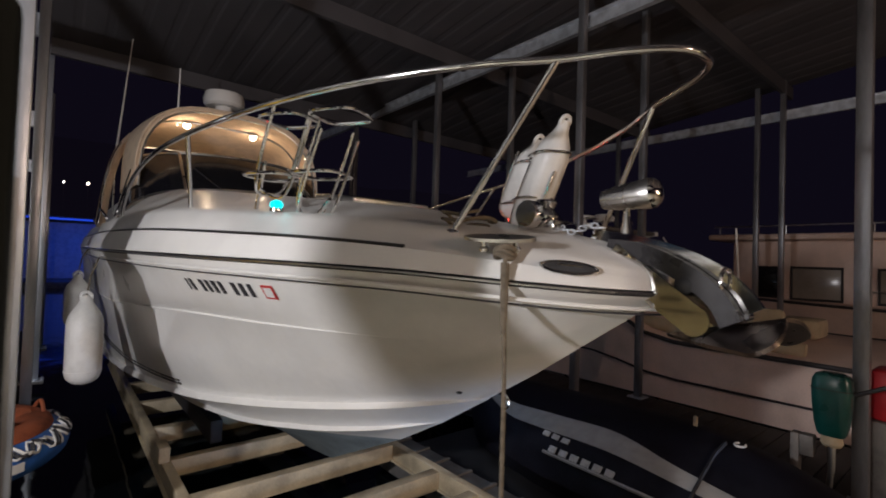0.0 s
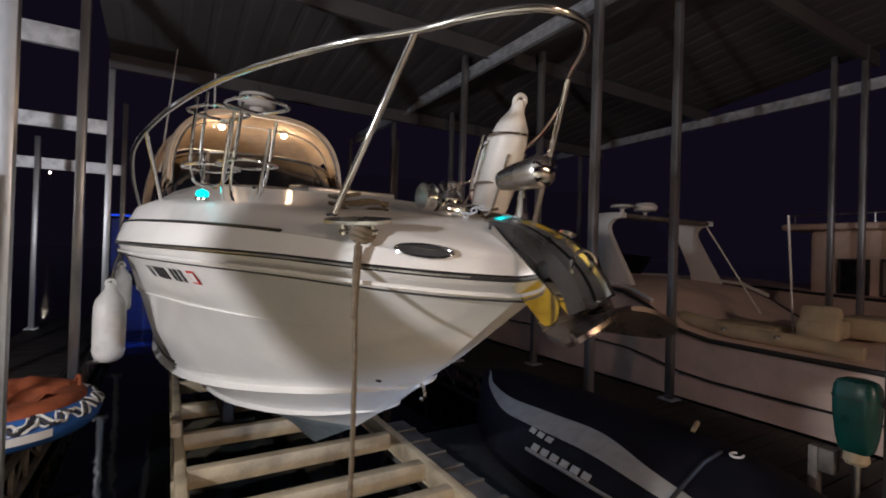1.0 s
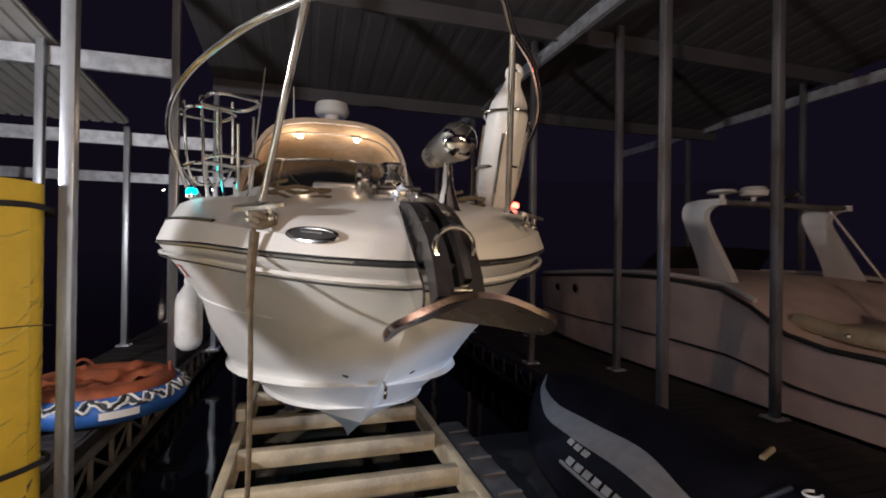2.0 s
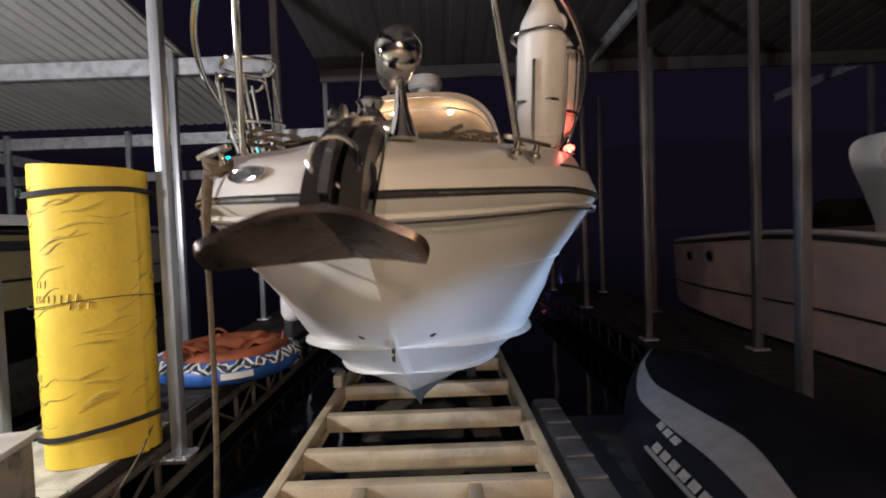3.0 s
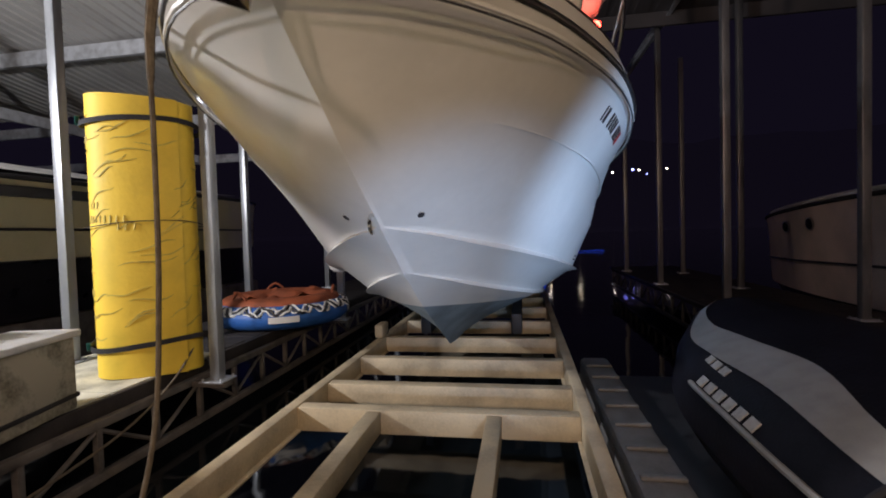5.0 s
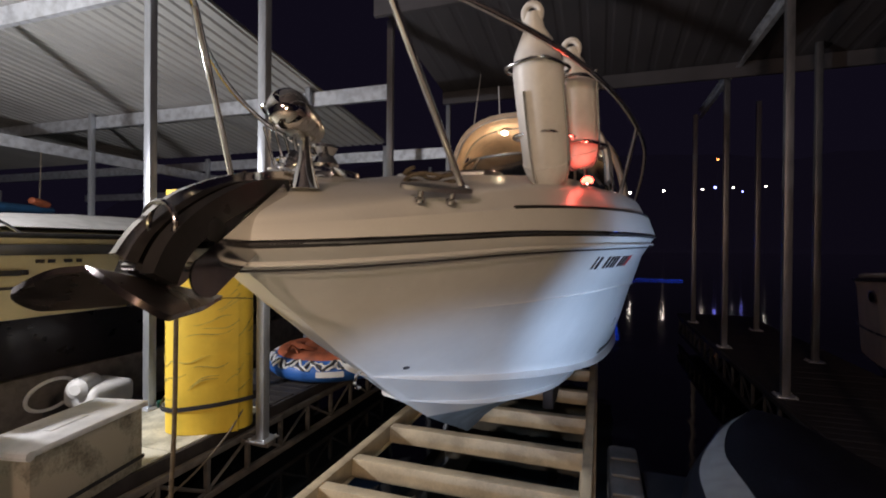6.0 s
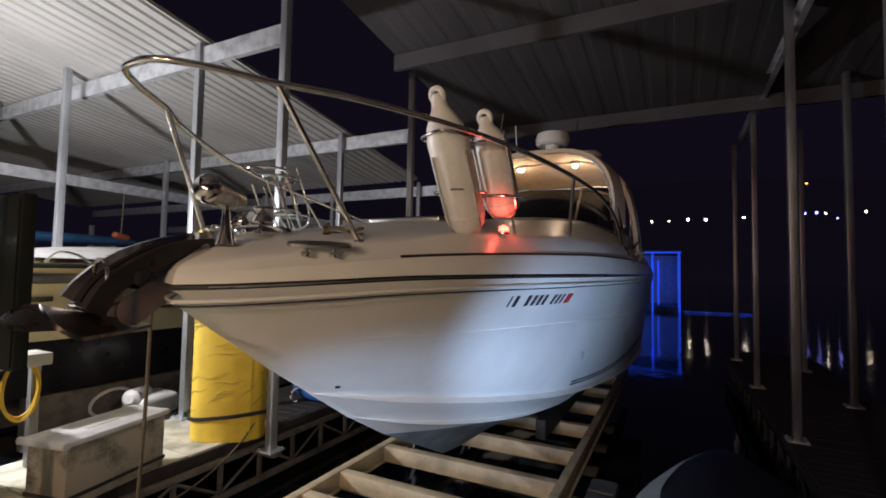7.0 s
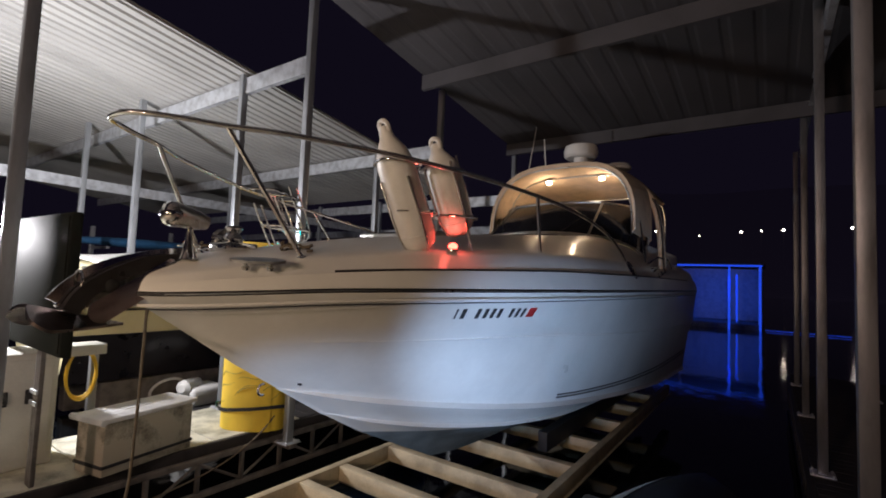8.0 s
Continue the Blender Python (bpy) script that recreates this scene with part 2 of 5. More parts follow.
def mesh_of(name, geo, mats, smooth=True, weld=True):
    me = bpy.data.meshes.new(name)
    me.from_pydata([tuple(p) for p in geo.v], [], geo.f)
    for m in mats if isinstance(mats, (list, tuple)) else [mats]:
        me.materials.append(m)
    me.polygons.foreach_set("material_index", geo.mi)
    if weld:
        bm = bmesh.new()
        bm.from_mesh(me)
        bmesh.ops.remove_doubles(bm, verts=bm.verts, dist=0.0004)
        bmesh.ops.recalc_face_normals(bm, faces=bm.faces)
        bm.to_mesh(me)
        bm.free()
    if smooth:
        me.polygons.foreach_set("use_smooth", [True] * len(me.polygons))
        me.set_sharp_from_angle(angle=radians(38))
    return me


def part(name, geo, material, parent=None, label="", smooth=True, weld=True):
    """One mesh object, under a thing or a part when parent is given."""
    ob = new(name, mesh_of(name, geo, material, smooth, weld))
    if parent:
        ob.parent = parent
    return tagged(ob, label)


def thing(name, where, label, category, group="", kind=""):
    """An Empty that parents the parts of one thing; its parts are in world axes from its base."""
    ob = new(name)
    ob.empty_display_size = 0.1
    ob.location = where
    return tagged(ob, label, category, group, kind)


def spline(xs, ys):
    """A smooth, monotone curve through given values."""
    xs, ys = np.array(xs, float), np.array(ys, float)
    h = np.diff(xs)
    d = np.diff(ys) / h
    m = np.zeros(len(xs))
    m[0], m[-1] = d[0], d[-1]
    for i in range(1, len(xs) - 1):
        m[i] = 0 if d[i - 1] * d[i] <= 0 else 2 * d[i - 1] * d[i] / (d[i - 1] + d[i])

    def at(x):
        x = min(max(x, xs[0]), xs[-1])
        i = min(max(int(np.searchsorted(xs, x)) - 1, 0), len(h) - 1)
        t = (x - xs[i]) / h[i]
        return float(ys[i] * (1 + 2 * t) * (1 - t) ** 2 + m[i] * h[i] * t * (1 - t) ** 2 + ys[i + 1] * t * t * (3 - 2 * t) + m[i + 1] * h[i] * t * t * (t - 1))

    return at


def smooth_path(pts, n=8):
    """Points along a smooth curve through the given ones."""
    ps = [Vector(p) for p in pts]
    out = []
    for i in range(len(ps) - 1):
        a, b, c, d = ps[max(i - 1, 0)], ps[i], ps[i + 1], ps[min(i + 2, len(ps) - 1)]
        for k in range(n):
            t = k / n
            out.append(0.5 * ((2 * b) + (c - a) * t + (2 * a - 5 * b + 4 * c - d) * t * t + (3 * b - a - 3 * c + d) * t ** 3))
    return out + [ps[-1]]


def structure(ob, label, category=""):
    return tagged(ob, label, category, "", "structure")


# ---- the large structure ----
WATER_Z, DOCK_Z = -0.45, 0.06
structure(part("water", Geo().grid([[(-400, -60, WATER_Z), (400, -60, WATER_Z)], [(-400, 500, WATER_Z), (400, 500, WATER_Z)]]), WATER), "dark still lake water reflecting lamps", "water")
shore = Geo()
ridge = [(x, 330 + 20 * math.sin(x * 0.01), 62 + 9 * noise.noise((x * 0.013, 3, 0)) + 3 * noise.noise((x * 0.06, 7, 0))) for x in range(-420, 440, 20)]
shore.grid([[(x, 240, WATER_Z) for x, y, z in ridge], [(x, 260, 2) for x, y, z in ridge], [(x, y, z) for x, y, z in ridge], [(x, y + 60, WATER_Z) for x, y, z in ridge]])
structure(part("backdrop", shore, FARLAND), "dark wooded far shore at night with a faint painted glow", "hill")


def ribbed_roof(name, x0, x1, y0, y1, z_at, material, pitch, label, rib=0.023):
    """Trapezoid-ribbed roof sheet sloping along y; ribs run along y."""
    g = Geo()
    xs, hs = [], []
    x = x0
    while x < x1:
        for dx, h in ((0, 0), (0.62, 0), (0.72, rib), (0.9, rib)):
            xs.append(x + dx * pitch)
            hs.append(h)
        x += pitch
    n = 6
    rows = [[(a, y0 + (y1 - y0) * i / n, z_at(y0 + (y1 - y0) * i / n) + h) for a, h in zip(xs, hs)] for i in range(n + 1)]
    top = [[(a, y, z + 0.04) for a, y, z in row] for row in reversed(rows)]
    g.grid(rows)
    g.grid(top)
    ob = part(name, g, material, smooth=False, weld=False)
    return structure(ob, label, "roof")


LEFT_ROOF = lambda y: 3.97 - 0.135 * (y - 2.8)
OUR_ROOF = lambda y: 4.66 - 0.115 * (y - 2.8)
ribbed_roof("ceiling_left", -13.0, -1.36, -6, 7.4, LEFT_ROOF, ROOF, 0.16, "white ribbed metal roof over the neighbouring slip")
ribbed_roof("ceiling_main", -0.2, 9.4, -6, 7.4, OUR_ROOF, ROOF_DIM, 0.3, "ribbed metal roof over the boat slip, dimmed in its colour", 0.007)

# finger docks and the head dock
def deck_slab(name, a, b, label, material=CONC):
    return structure(part(name, Geo().rbox(a, b, 0.012), material), label, "dock")


dock_left = deck_slab("dock_left", (-1.5, 0.33, DOCK_Z - 0.06), (-0.47, 11.5, DOCK_Z - 0.022), "finger dock with concrete panels and dark boards", DARKST)
dock_right = deck_slab("dock_right", (4.02, 0.33, DOCK_Z - 0.06), (5.44, 11.5, DOCK_Z - 0.022), "finger dock of near-black boards, shade put into the colour", SHADEST)
deck_slab("dock_head", (-9, -8.5, DOCK_Z - 0.05), (11, 0.32, DOCK_Z + 0.004), "weathered concrete head dock walkway")
structure(part("wall_back", Geo().box((-9, -8.7, -0.4), (11, -8.55, 4.9)), ROOF_DIM), "plain metal wall behind the walkway", "wall")


def post(x, y, top, w=0.075, z0=DOCK_Z):
    """A square post on a base plate; posts outside the dock edge stand on a bracket of the truss."""
    t = thing("roof_post", (0, 0, 0), "square galvanised steel post carrying the slip roof", "post", "roof posts")
    # posts left of x = 0, nearer the lamp, take the lit copy
    part("shaft", Geo().rbox((x - w / 2, y - w / 2, z0), (x + w / 2, y + w / 2, top), 0.006), POST_LIT if x < 0 else POST_DIM, t)
    f = Geo().rbox((x - 0.09, y - 0.09, z0), (x + 0.09, y + 0.09, z0 + 0.012), 0.003)
    for dx, dy in ((-1, -1), (1, -1), (1, 1), (-1, 1)):
        f.lathe([(0.01, 0), (0.01, 0.012), (0.006, 0.016)], pose(x + dx * 0.07, y + dy * 0.07, z0 + 0.012), 6)
    part("base_plate", f, GALV, t)
    if z0 < 0:
        part("bracket", Geo().rbox((-0.374, y - 0.05, z0 - 0.04), (x + 0.09, y + 0.05, z0 - 0.001), 0.004), DARKST, t)
    return t


post(-0.2, 0.64, OUR_ROOF(0.64), z0=-0.05)
for y in (2.85, 5.2, 7.6, 10.0):
    post(-0.2, y, OUR_ROOF(min(y, 7.4)), z0=-0.05)
    post(-1.42, y, LEFT_ROOF(min(y, 7.4)))
post(4.1, 0.58, OUR_ROOF(0.58), 0.085)
for y in (2.8, 5.2, 7.6, 10.0):
    post(4.1, y, OUR_ROOF(min(y, 7.4)))
for x, y in ((5.3, 2.74), (5.0, 4.6), (5.0, 7.0), (5.0, 9.4)):
    post(x, y, OUR_ROOF(min(y, 7.4)))
for x, y in ((-3.56, 2.62), (-5.6, 2.62), (-5.6, 5.2), (-3.56, 7.6), (-5.6, 7.6), (9.0, 2.66), (9.0, 2.3), (9.0, 5.2), (9.0, 7.6)):
    post(x, y, LEFT_ROOF(y) if x < 0 else OUR_ROOF(min(y, 7.4)))


def roof_beam(a, b, w=0.06, h=0.2, material=GALV):
    """A C-section beam between two points, open to one side."""
    a, b = Vector(a), Vector(b)
    L = (b - a).length
    m = Matrix.Translation(a) @ (b - a).to_track_quat("X", "Z").to_matrix().to_4x4()
    g = Geo()
    g.box((0, -w / 2, -h / 2), (L, -w / 2 + 0.008, h / 2), m)
    g.box((0, -w / 2 + 0.009, h / 2 - 0.008), (L, w / 2, h / 2), m)
    g.box((0, -w / 2 + 0.009, -h / 2), (L, w / 2, -h / 2 + 0.008), m)
    return structure(part("roof_beam", g, material, smooth=False), "galvanised steel C-section roof beam", "beam")


for y in (2.8, 5.2, 7.6, 10.0):
    z = LEFT_ROOF(y) - 0.14 + (0.0 if y < 8 else 0.05)
    roof_beam((-13.0, y + 0.08, z), (-0.24, y + 0.08, z), h=0.19)
roof_beam((-5.6, 0.6, 2.98), (-5.6, 9.9, 2.9), h=0.17)
for x in (4.1, 9.0):
    roof_beam((x + 0.07, -3, 4.18), (x + 0.07, 10, 4.12), h=0.16)
# these purlins are galvanised too; their shade comes from the dark roof colour
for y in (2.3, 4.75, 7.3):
    roof_beam((-0.2, y, OUR_ROOF(y) - 0.12), (9.4, y, OUR_ROOF(y) - 0.12), h=0.2, material=ROOF_DIM)


def truss(x, y0, y1, z0, z1, steel):
    """An open steel truss along the edge of a finger dock."""
    t = thing("dock_truss", (0, 0, 0), "dark rusty steel truss under the finger dock edge", "truss")
    for z in (z0, z1):
        part("chord", Geo().rbox((x - 0.025, y0, z - 0.025), (x + 0.025, y1, z + 0.025), 0.005), steel, t)
    n = int((y1 - y0) / 0.42)
    up, diag = Geo(), Geo()
    up.rbox((-0.018, -0.018, z0 + 0.025), (0.018, 0.018, z1 - 0.025), 0.004)
    me_up = mesh_of("upright", up, steel)
    h = z1 - z0 - 0.05
    diag.tube([(0, 0, z0 + 0.03), (0, 0.42, z0 + 0.02 + h)], 0.014, 6)
    diag2 = Geo().tube([(0, 0.42, z0 + 0.03), (0, 0, z0 + 0.02 + h)], 0.014, 6)
    me_a, me_b = mesh_of("brace", diag, steel), mesh_of("brace", diag2, steel)
    for i in range(n + 1):
        y = y0 + 0.03 + i * 0.42
        o = new("upright", me_up)
        o.parent, o.location = t, (x, y, 0)
        if i < n:
            o = new("brace", me_a if i % 2 else me_b)
            o.parent, o.location = t, (x, y, 0)
    return t


truss(-0.4, 0.36, 11.0, -0.36, -0.06, DARKST)
structure(part("trim", Geo().rbox((-0.465, 0.33, DOCK_Z - 0.11), (-0.43, 11.5, DOCK_Z - 0.006), 0.006), PLANK), "dark timber fascia along the dock edge", "fascia")
# right truss: shade is in the steel colour
truss(4.0, 0.36, 11.0, -0.3, 0.03, SHADEST)

# ---- boat lift frame ----
lift = thing("boat_lift", (0, 0, 0), "cream painted steel boat lift frame under the cruiser", "boat lift")
for x in (0.66, 2.29):
    part("side_rail", Geo().rbox((x - 0.035, 0.6, -0.13), (x + 0.035, 8.6, 0.0), 0.008), CREAM, lift)
    part("rail_flange", Geo().rbox((x - 0.055, 0.6, -0.145), (x + 0.055, 8.6, -0.131), 0.004), CREAM, lift)
for y in (2.33, 2.75, 3.38, 4.1, 4.9, 5.8, 6.7, 7.6):
    part("cross_beam", Geo().rbox((0.696, y - 0.045, -0.14), (2.254, y + 0.045, -0.006), 0.006), CREAM, lift)
for x in (1.15, 1.81):
    part("stringer", Geo().rbox((x - 0.04, 0.62, -0.13), (x + 0.04, 2.284, -0.01), 0.006), CREAM, lift)
part("front_beam", Geo().rbox((0.696, 0.62, -0.14), (2.254, 0.7, -0.012), 0.006), CREAM, lift)
for x in (1.05, 1.91):
    part("bunk", Geo().rbox((x - 0.05, 4.2, -0.004), (x + 0.05, 8.4, 0.19), 0.015), RUBBER, lift, "black carpeted bunk board")
part("guide_stub", Geo().rbox((0.6, 4.0, 0.002), (0.68, 4.2, 0.12), 0.012), CREAM, lift)

# ---- the cruiser ----
boat = thing("cabin_cruiser", (0, 0, 0), "white fibreglass cabin cruiser with tan canvas top, on a lift", "motorboat")
CX, YEND = 1.48, 8.5
SHEER_B = spline([0.673, 0.72, 0.8, 1.0, 1.3, 1.9, 2.6, 3.5, 4.5, 8.5], [0, 0.13, 0.26, 0.45, 0.65, 0.93, 1.12, 1.245, 1.29, 1.26])
SHEER_Z = spline([0.673, 1.0, 1.3, 1.9, 3.4, 8.5], [1.504, 1.53, 1.55, 1.565, 1.58, 1.6])
HULL_LINES = [  # start on the stem, half breadth, height
    (0.673, SHEER_B, SHEER_Z),
    (0.82, spline([0.82, 0.95, 1.2, 1.6, 2.2, 3.0, 4.2, 8.5], [0, 0.22, 0.45, 0.70, 0.93, 1.09, 1.21, 1.235]), spline([0.82, 1.3, 3, 8.5], [1.405, 1.43, 1.44, 1.45])),
    (0.975, spline([0.975, 1.1, 1.3, 1.7, 2.45, 3.85, 5, 8.5], [0, 0.19, 0.40, 0.635, 0.885, 1.12, 1.18, 1.2]), spline([0.975, 1.3, 2.5, 3.65, 4.5, 8.5], [1.3, 1.3, 1.285, 1.24, 1.195, 1.1])),
    (0.985, spline([0.985, 1.1, 1.3, 1.7, 2.45, 3.85, 5, 8.5], [0, 0.178, 0.388, 0.622, 0.872, 1.107, 1.167, 1.187]), spline([0.985, 1.3, 2.5, 3.65, 4.5, 8.5], [1.293, 1.291, 1.276, 1.231, 1.186, 1.091])),
    (1.2, spline([1.2, 1.35, 1.6, 2.0, 2.6, 3.5, 5, 8.5], [0, 0.2, 0.39, 0.6, 0.81, 1.01, 1.1, 1.13]), spline([1.2, 2, 4, 8.5], [1.145, 1.1, 0.97, 0.9])),
    (1.45, spline([1.45, 1.6, 1.8, 2.05, 2.58, 3.3, 4.2, 5.2, 6.6, 8.5], [0, 0.14, 0.29, 0.44, 0.655, 0.83, 0.94, 1.01, 1.04, 1.06]), spline([1.45, 1.8, 2.05, 2.58, 3.3, 4.2, 5.2, 6.6, 8.5], [0.99, 0.93, 0.89, 0.81, 0.715, 0.625, 0.54, 0.43, 0.36])),
    (1.455, spline([1.455, 1.6, 1.8, 2.05, 2.58, 3.3, 4.2, 5.2, 6.6, 8.5], [0, 0.165, 0.318, 0.47, 0.69, 0.865, 0.975, 1.045, 1.075, 1.095]), spline([1.455, 1.8, 2.05, 2.58, 3.3, 4.2, 5.2, 6.6, 8.5], [0.983, 0.905, 0.862, 0.78, 0.685, 0.595, 0.51, 0.40, 0.33])),
    (1.50, spline([1.50, 1.6, 1.8, 2.05, 2.58, 3.3, 4.2, 5.2, 6.6, 8.5], [0, 0.09, 0.235, 0.385, 0.6, 0.78, 0.89, 0.96, 1.0, 1.02]), spline([1.50, 1.8, 2.05, 2.58, 3.3, 4.2, 5.2, 6.6, 8.5], [0.955, 0.885, 0.84, 0.76, 0.668, 0.58, 0.495, 0.385, 0.315])),
    (1.75, spline([1.75, 2.0, 2.5, 3.2, 4.2, 8.5], [0, 0.19, 0.41, 0.58, 0.67, 0.7]), spline([1.75, 2.1, 2.6, 3.3, 4.5, 8.5], [0.8, 0.72, 0.63, 0.53, 0.42, 0.25])),
    (1.755, spline([1.755, 2.0, 2.5, 3.2, 4.2, 8.5], [0, 0.205, 0.425, 0.595, 0.685, 0.715]), spline([1.755, 2.1, 2.6, 3.3, 4.5, 8.5], [0.795, 0.70, 0.605, 0.505, 0.395, 0.23])),
    (1.80, spline([1.80, 2.0, 2.5, 3.2, 4.2, 8.5], [0, 0.145, 0.365, 0.535, 0.625, 0.655]), spline([1.80, 2.1, 2.6, 3.3, 4.5, 8.5], [0.772, 0.69, 0.597, 0.497, 0.387, 0.222])),
    (2.13, spline([2.13, 2.5, 3.0, 3.6, 4.2, 8.5], [0, 0.2, 0.4, 0.55, 0.61, 0.645]), spline([2.13, 2.5, 3.0, 3.6, 4.5, 8.5], [0.59, 0.55, 0.5, 0.445, 0.38, 0.217])),
    (2.95, spline([2.95, 8.5], [0, 0.0]), spline([2.95, 3.4, 4.2, 5.5, 8.5], [0.205, 0.15, 0.11, 0.1, 0.1])),
]


def hull_row(line, side, n=44):
    y0, hb, hz = line
    out = []
    for i in range(n + 1):
        u = i / n
        y = y0 + (YEND - y0) * u ** 2.2
        out.append(Vector((CX + side * hb(y), y, hz(y))))
    return out


hull = Geo()
for side in (1, -1):
    rows = [hull_row(l, side) for l in HULL_LINES]
    hull.grid(rows[:12], 0)
    hull.grid(rows[11:], 1)
tr = [hull_row(l, 1)[-1] for l in HULL_LINES]
tl = [hull_row(l, -1)[-1] for l in reversed(HULL_LINES)]
hull.add(tr + tl[1:], [tuple(range(len(tr) + len(tl) - 1))])
part("hull", hull, [GEL, BOTTOM], boat, "glossy white hull with grey bottom paint")

for side in (1, -1):
    crease = [p + Vector((side * 0.001, 0, -0.003)) for p in hull_row(HULL_LINES[2], side) if p.y > 1.3]
    part("hull_crease", Geo().tube(crease, [min(0.0055, 0.0006 + 0.0045 * (p.y - 1.3)) for p in crease], 6), GEL, boat)

# deck moulding, from the rub rail inwards and up to the cabin crown
CROWN_Z = spline([0.7, 0.9, 1.3, 2.0, 3.0, 4.0, 4.9, 8.5], [1.62, 1.69, 1.76, 1.88, 2.0, 2.1, 2.17, 2.17])
SHOULDER = spline([0.67, 0.8, 1.0, 1.5, 2.0, 3.0, 8.5], [0.075, 0.1, 0.13, 0.19, 0.225, 0.27, 0.32])


def deck_row(f_in, f_z, y0, side, n=44):
    out = []
    for i in range(n + 1):
        y = y0 + (YEND - y0) * (i / n) ** 2.2
        out.append(Vector((CX + side * max(0.0, SHEER_B(y) - f_in(y)), y, f_z(y))))
    return out


ins = lambda lo, hi: spline([0.67, 0.9, 1.4, 2.2, 8.5], [lo * 0.35, lo * 0.7, lo, hi, hi])
DECK_LINES = [
    (lambda y: -0.012, lambda y: SHEER_Z(y) + 0.02),
    (ins(0.02, 0.03), lambda y: SHEER_Z(y) + 0.02 + SHOULDER(y) * 0.42),
    (ins(0.035, 0.05), lambda y: SHEER_Z(y) + 0.02 + SHOULDER(y) * 0.45),
    (ins(0.08, 0.1), lambda y: SHEER_Z(y) + SHOULDER(y) * 0.88),
    (ins(0.13, 0.16), lambda y: SHEER_Z(y) + SHOULDER(y)),
    (ins(0.24, 0.38), lambda y: max(SHEER_Z(y) + SHOULDER(y) + 0.01, CROWN_Z(y) - 0.09)),
    (ins(0.36, 0.55), lambda y: max(SHEER_Z(y) + SHOULDER(y) + 0.015, CROWN_Z(y) - 0.02)),
]
deck = Geo()
for side in (1, -1):
    rows = [deck_row(a, b, 0.667, side) for a, b in DECK_LINES]
    mid = [Vector((CX, p.y, max(CROWN_Z(p.y), p.z))) for p in rows[-1]]
    deck.grid(rows)
    deck.grid([rows[-1], mid])
part("deck", deck, DECKW, boat, "white moulded foredeck and cabin crown")


def along_sheer(inset, dz, side, y0, y1, n=40):
    return [Vector((CX + side * max(0.0, SHEER_B(y) - inset(y)), y, SHEER_Z(y) + dz(y))) for y in [y0 + (y1 - y0) * (i / n) ** 1.8 for i in range(n + 1)]]


def ring_sheer(inset, dz, y1=8.45):
    return list(reversed(along_sheer(inset, dz, -1, 0.673, y1)))[:-1] + along_sheer(inset, dz, 1, 0.673, y1)


rub = Geo().tube(ring_sheer(lambda y: -0.001, lambda y: 0.008), 0.009, 8)
part("rub_rail", rub, RUBBER, boat, "black rubber rub rail")
part("rub_strip", Geo().tube(ring_sheer(lambda y: -0.011, lambda y: 0.009), 0.004, 6), STEEL, boat, "stainless rub strip")
part("lower_pin_line", Geo().tube(ring_sheer(lambda y: 0.004, lambda y: -0.056), 0.0035, 6), PRINTD, boat)
part("lower_moulding", Geo().tube(ring_sheer(lambda y: 0.004, lambda y: -0.04), 0.007, 6), GEL, boat)
for side in (1, -1):
    pts = along_sheer(DECK_LINES[1][0], lambda y: 0.022 + SHOULDER(y) * 0.435, side, 1.28, 7.6)
    part("pin_stripe", Geo().tube([p + Vector((side * -0.006, 0, 0)) for p in pts], 0.0075, 6), BLACKG, boat, "black recessed stripe")
    # boot stripe near the transom chine
    hb, hz = HULL_LINES[4][1], HULL_LINES[4][2]
    cb, cz = HULL_LINES[5][1], HULL_LINES[5][2]
    for k in (0.12, 0.2):
        sp = []
        for i in range(18):
            y = 3.4 + (8.4 - 3.4) * i / 17
            f = k + 0.02 * i
            sp.append(Vector((CX + side * (cb(y) + (hb(y) - cb(y)) * f + 0.002), y, cz(y) + (hz(y) - cz(y)) * f)))
        part("boot_stripe", Geo().tube(sp, 0.007, 6), BLACKG, boat)


def hull_x(y, z):
    """Half breadth of the hull at y and height z."""
    pts = [(hz(y), hb(y)) for y0, hb, hz in HULL_LINES if y >= y0]
    pts.sort()
    return float(np.interp(z, [p[0] for p in pts], [p[1] for p in pts]))


def hull_frame(y, z, side, out=0.003):
    """A pose on the hull side: x along the hull aft, y up, z outwards."""
    p = Vector((CX + side * hull_x(y, z), y, z))
    py = Vector((CX + side * hull_x(y + 0.03, z), y + 0.03, z)) - p
    pz = Vector((CX + side * hull_x(y, z + 0.03), y, z + 0.03)) - p
    ax = py.normalized() * side
    n = ax.cross(pz.normalized()).normalized()
    up = n.cross(ax)
    m = Matrix((ax, up, n)).transposed().to_4x4()
    return Matrix.Translation(p + n * out) @ m


def deck_pt(y, f, side):
    """A point on the deck side: f runs from the rub rail up to the shoulder."""
    u = min(f * 4, 3.999)
    i = int(u)
    q = []
    for k in (i, i + 1):
        fi, fz = DECK_LINES[k]
        q.append(Vector((CX + side * max(0.0, SHEER_B(y) - fi(y)), y, fz(y))))
    return q[0].lerp(q[1], u - i)


# bow rail with braces
RAIL = [(0.57, 0.0, 2.26), (0.60, 0.10, 2.262), (0.72, 0.21, 2.26), (0.885, 0.317, 2.254), (1.1, 0.5, 2.245), (1.5, 0.74, 2.225), (1.95, 0.92, 2.2), (2.5, 1.06, 2.17), (3.0, 1.14, 2.13), (3.6, 1.17, 2.05), (4.1, 1.16, 1.93), (4.35, 1.14, 1.85)]
rail_pts = [(CX - h, y, z) for y, h, z in reversed(RAIL)] + [(CX + h, y, z) for y, h, z in RAIL[1:]]
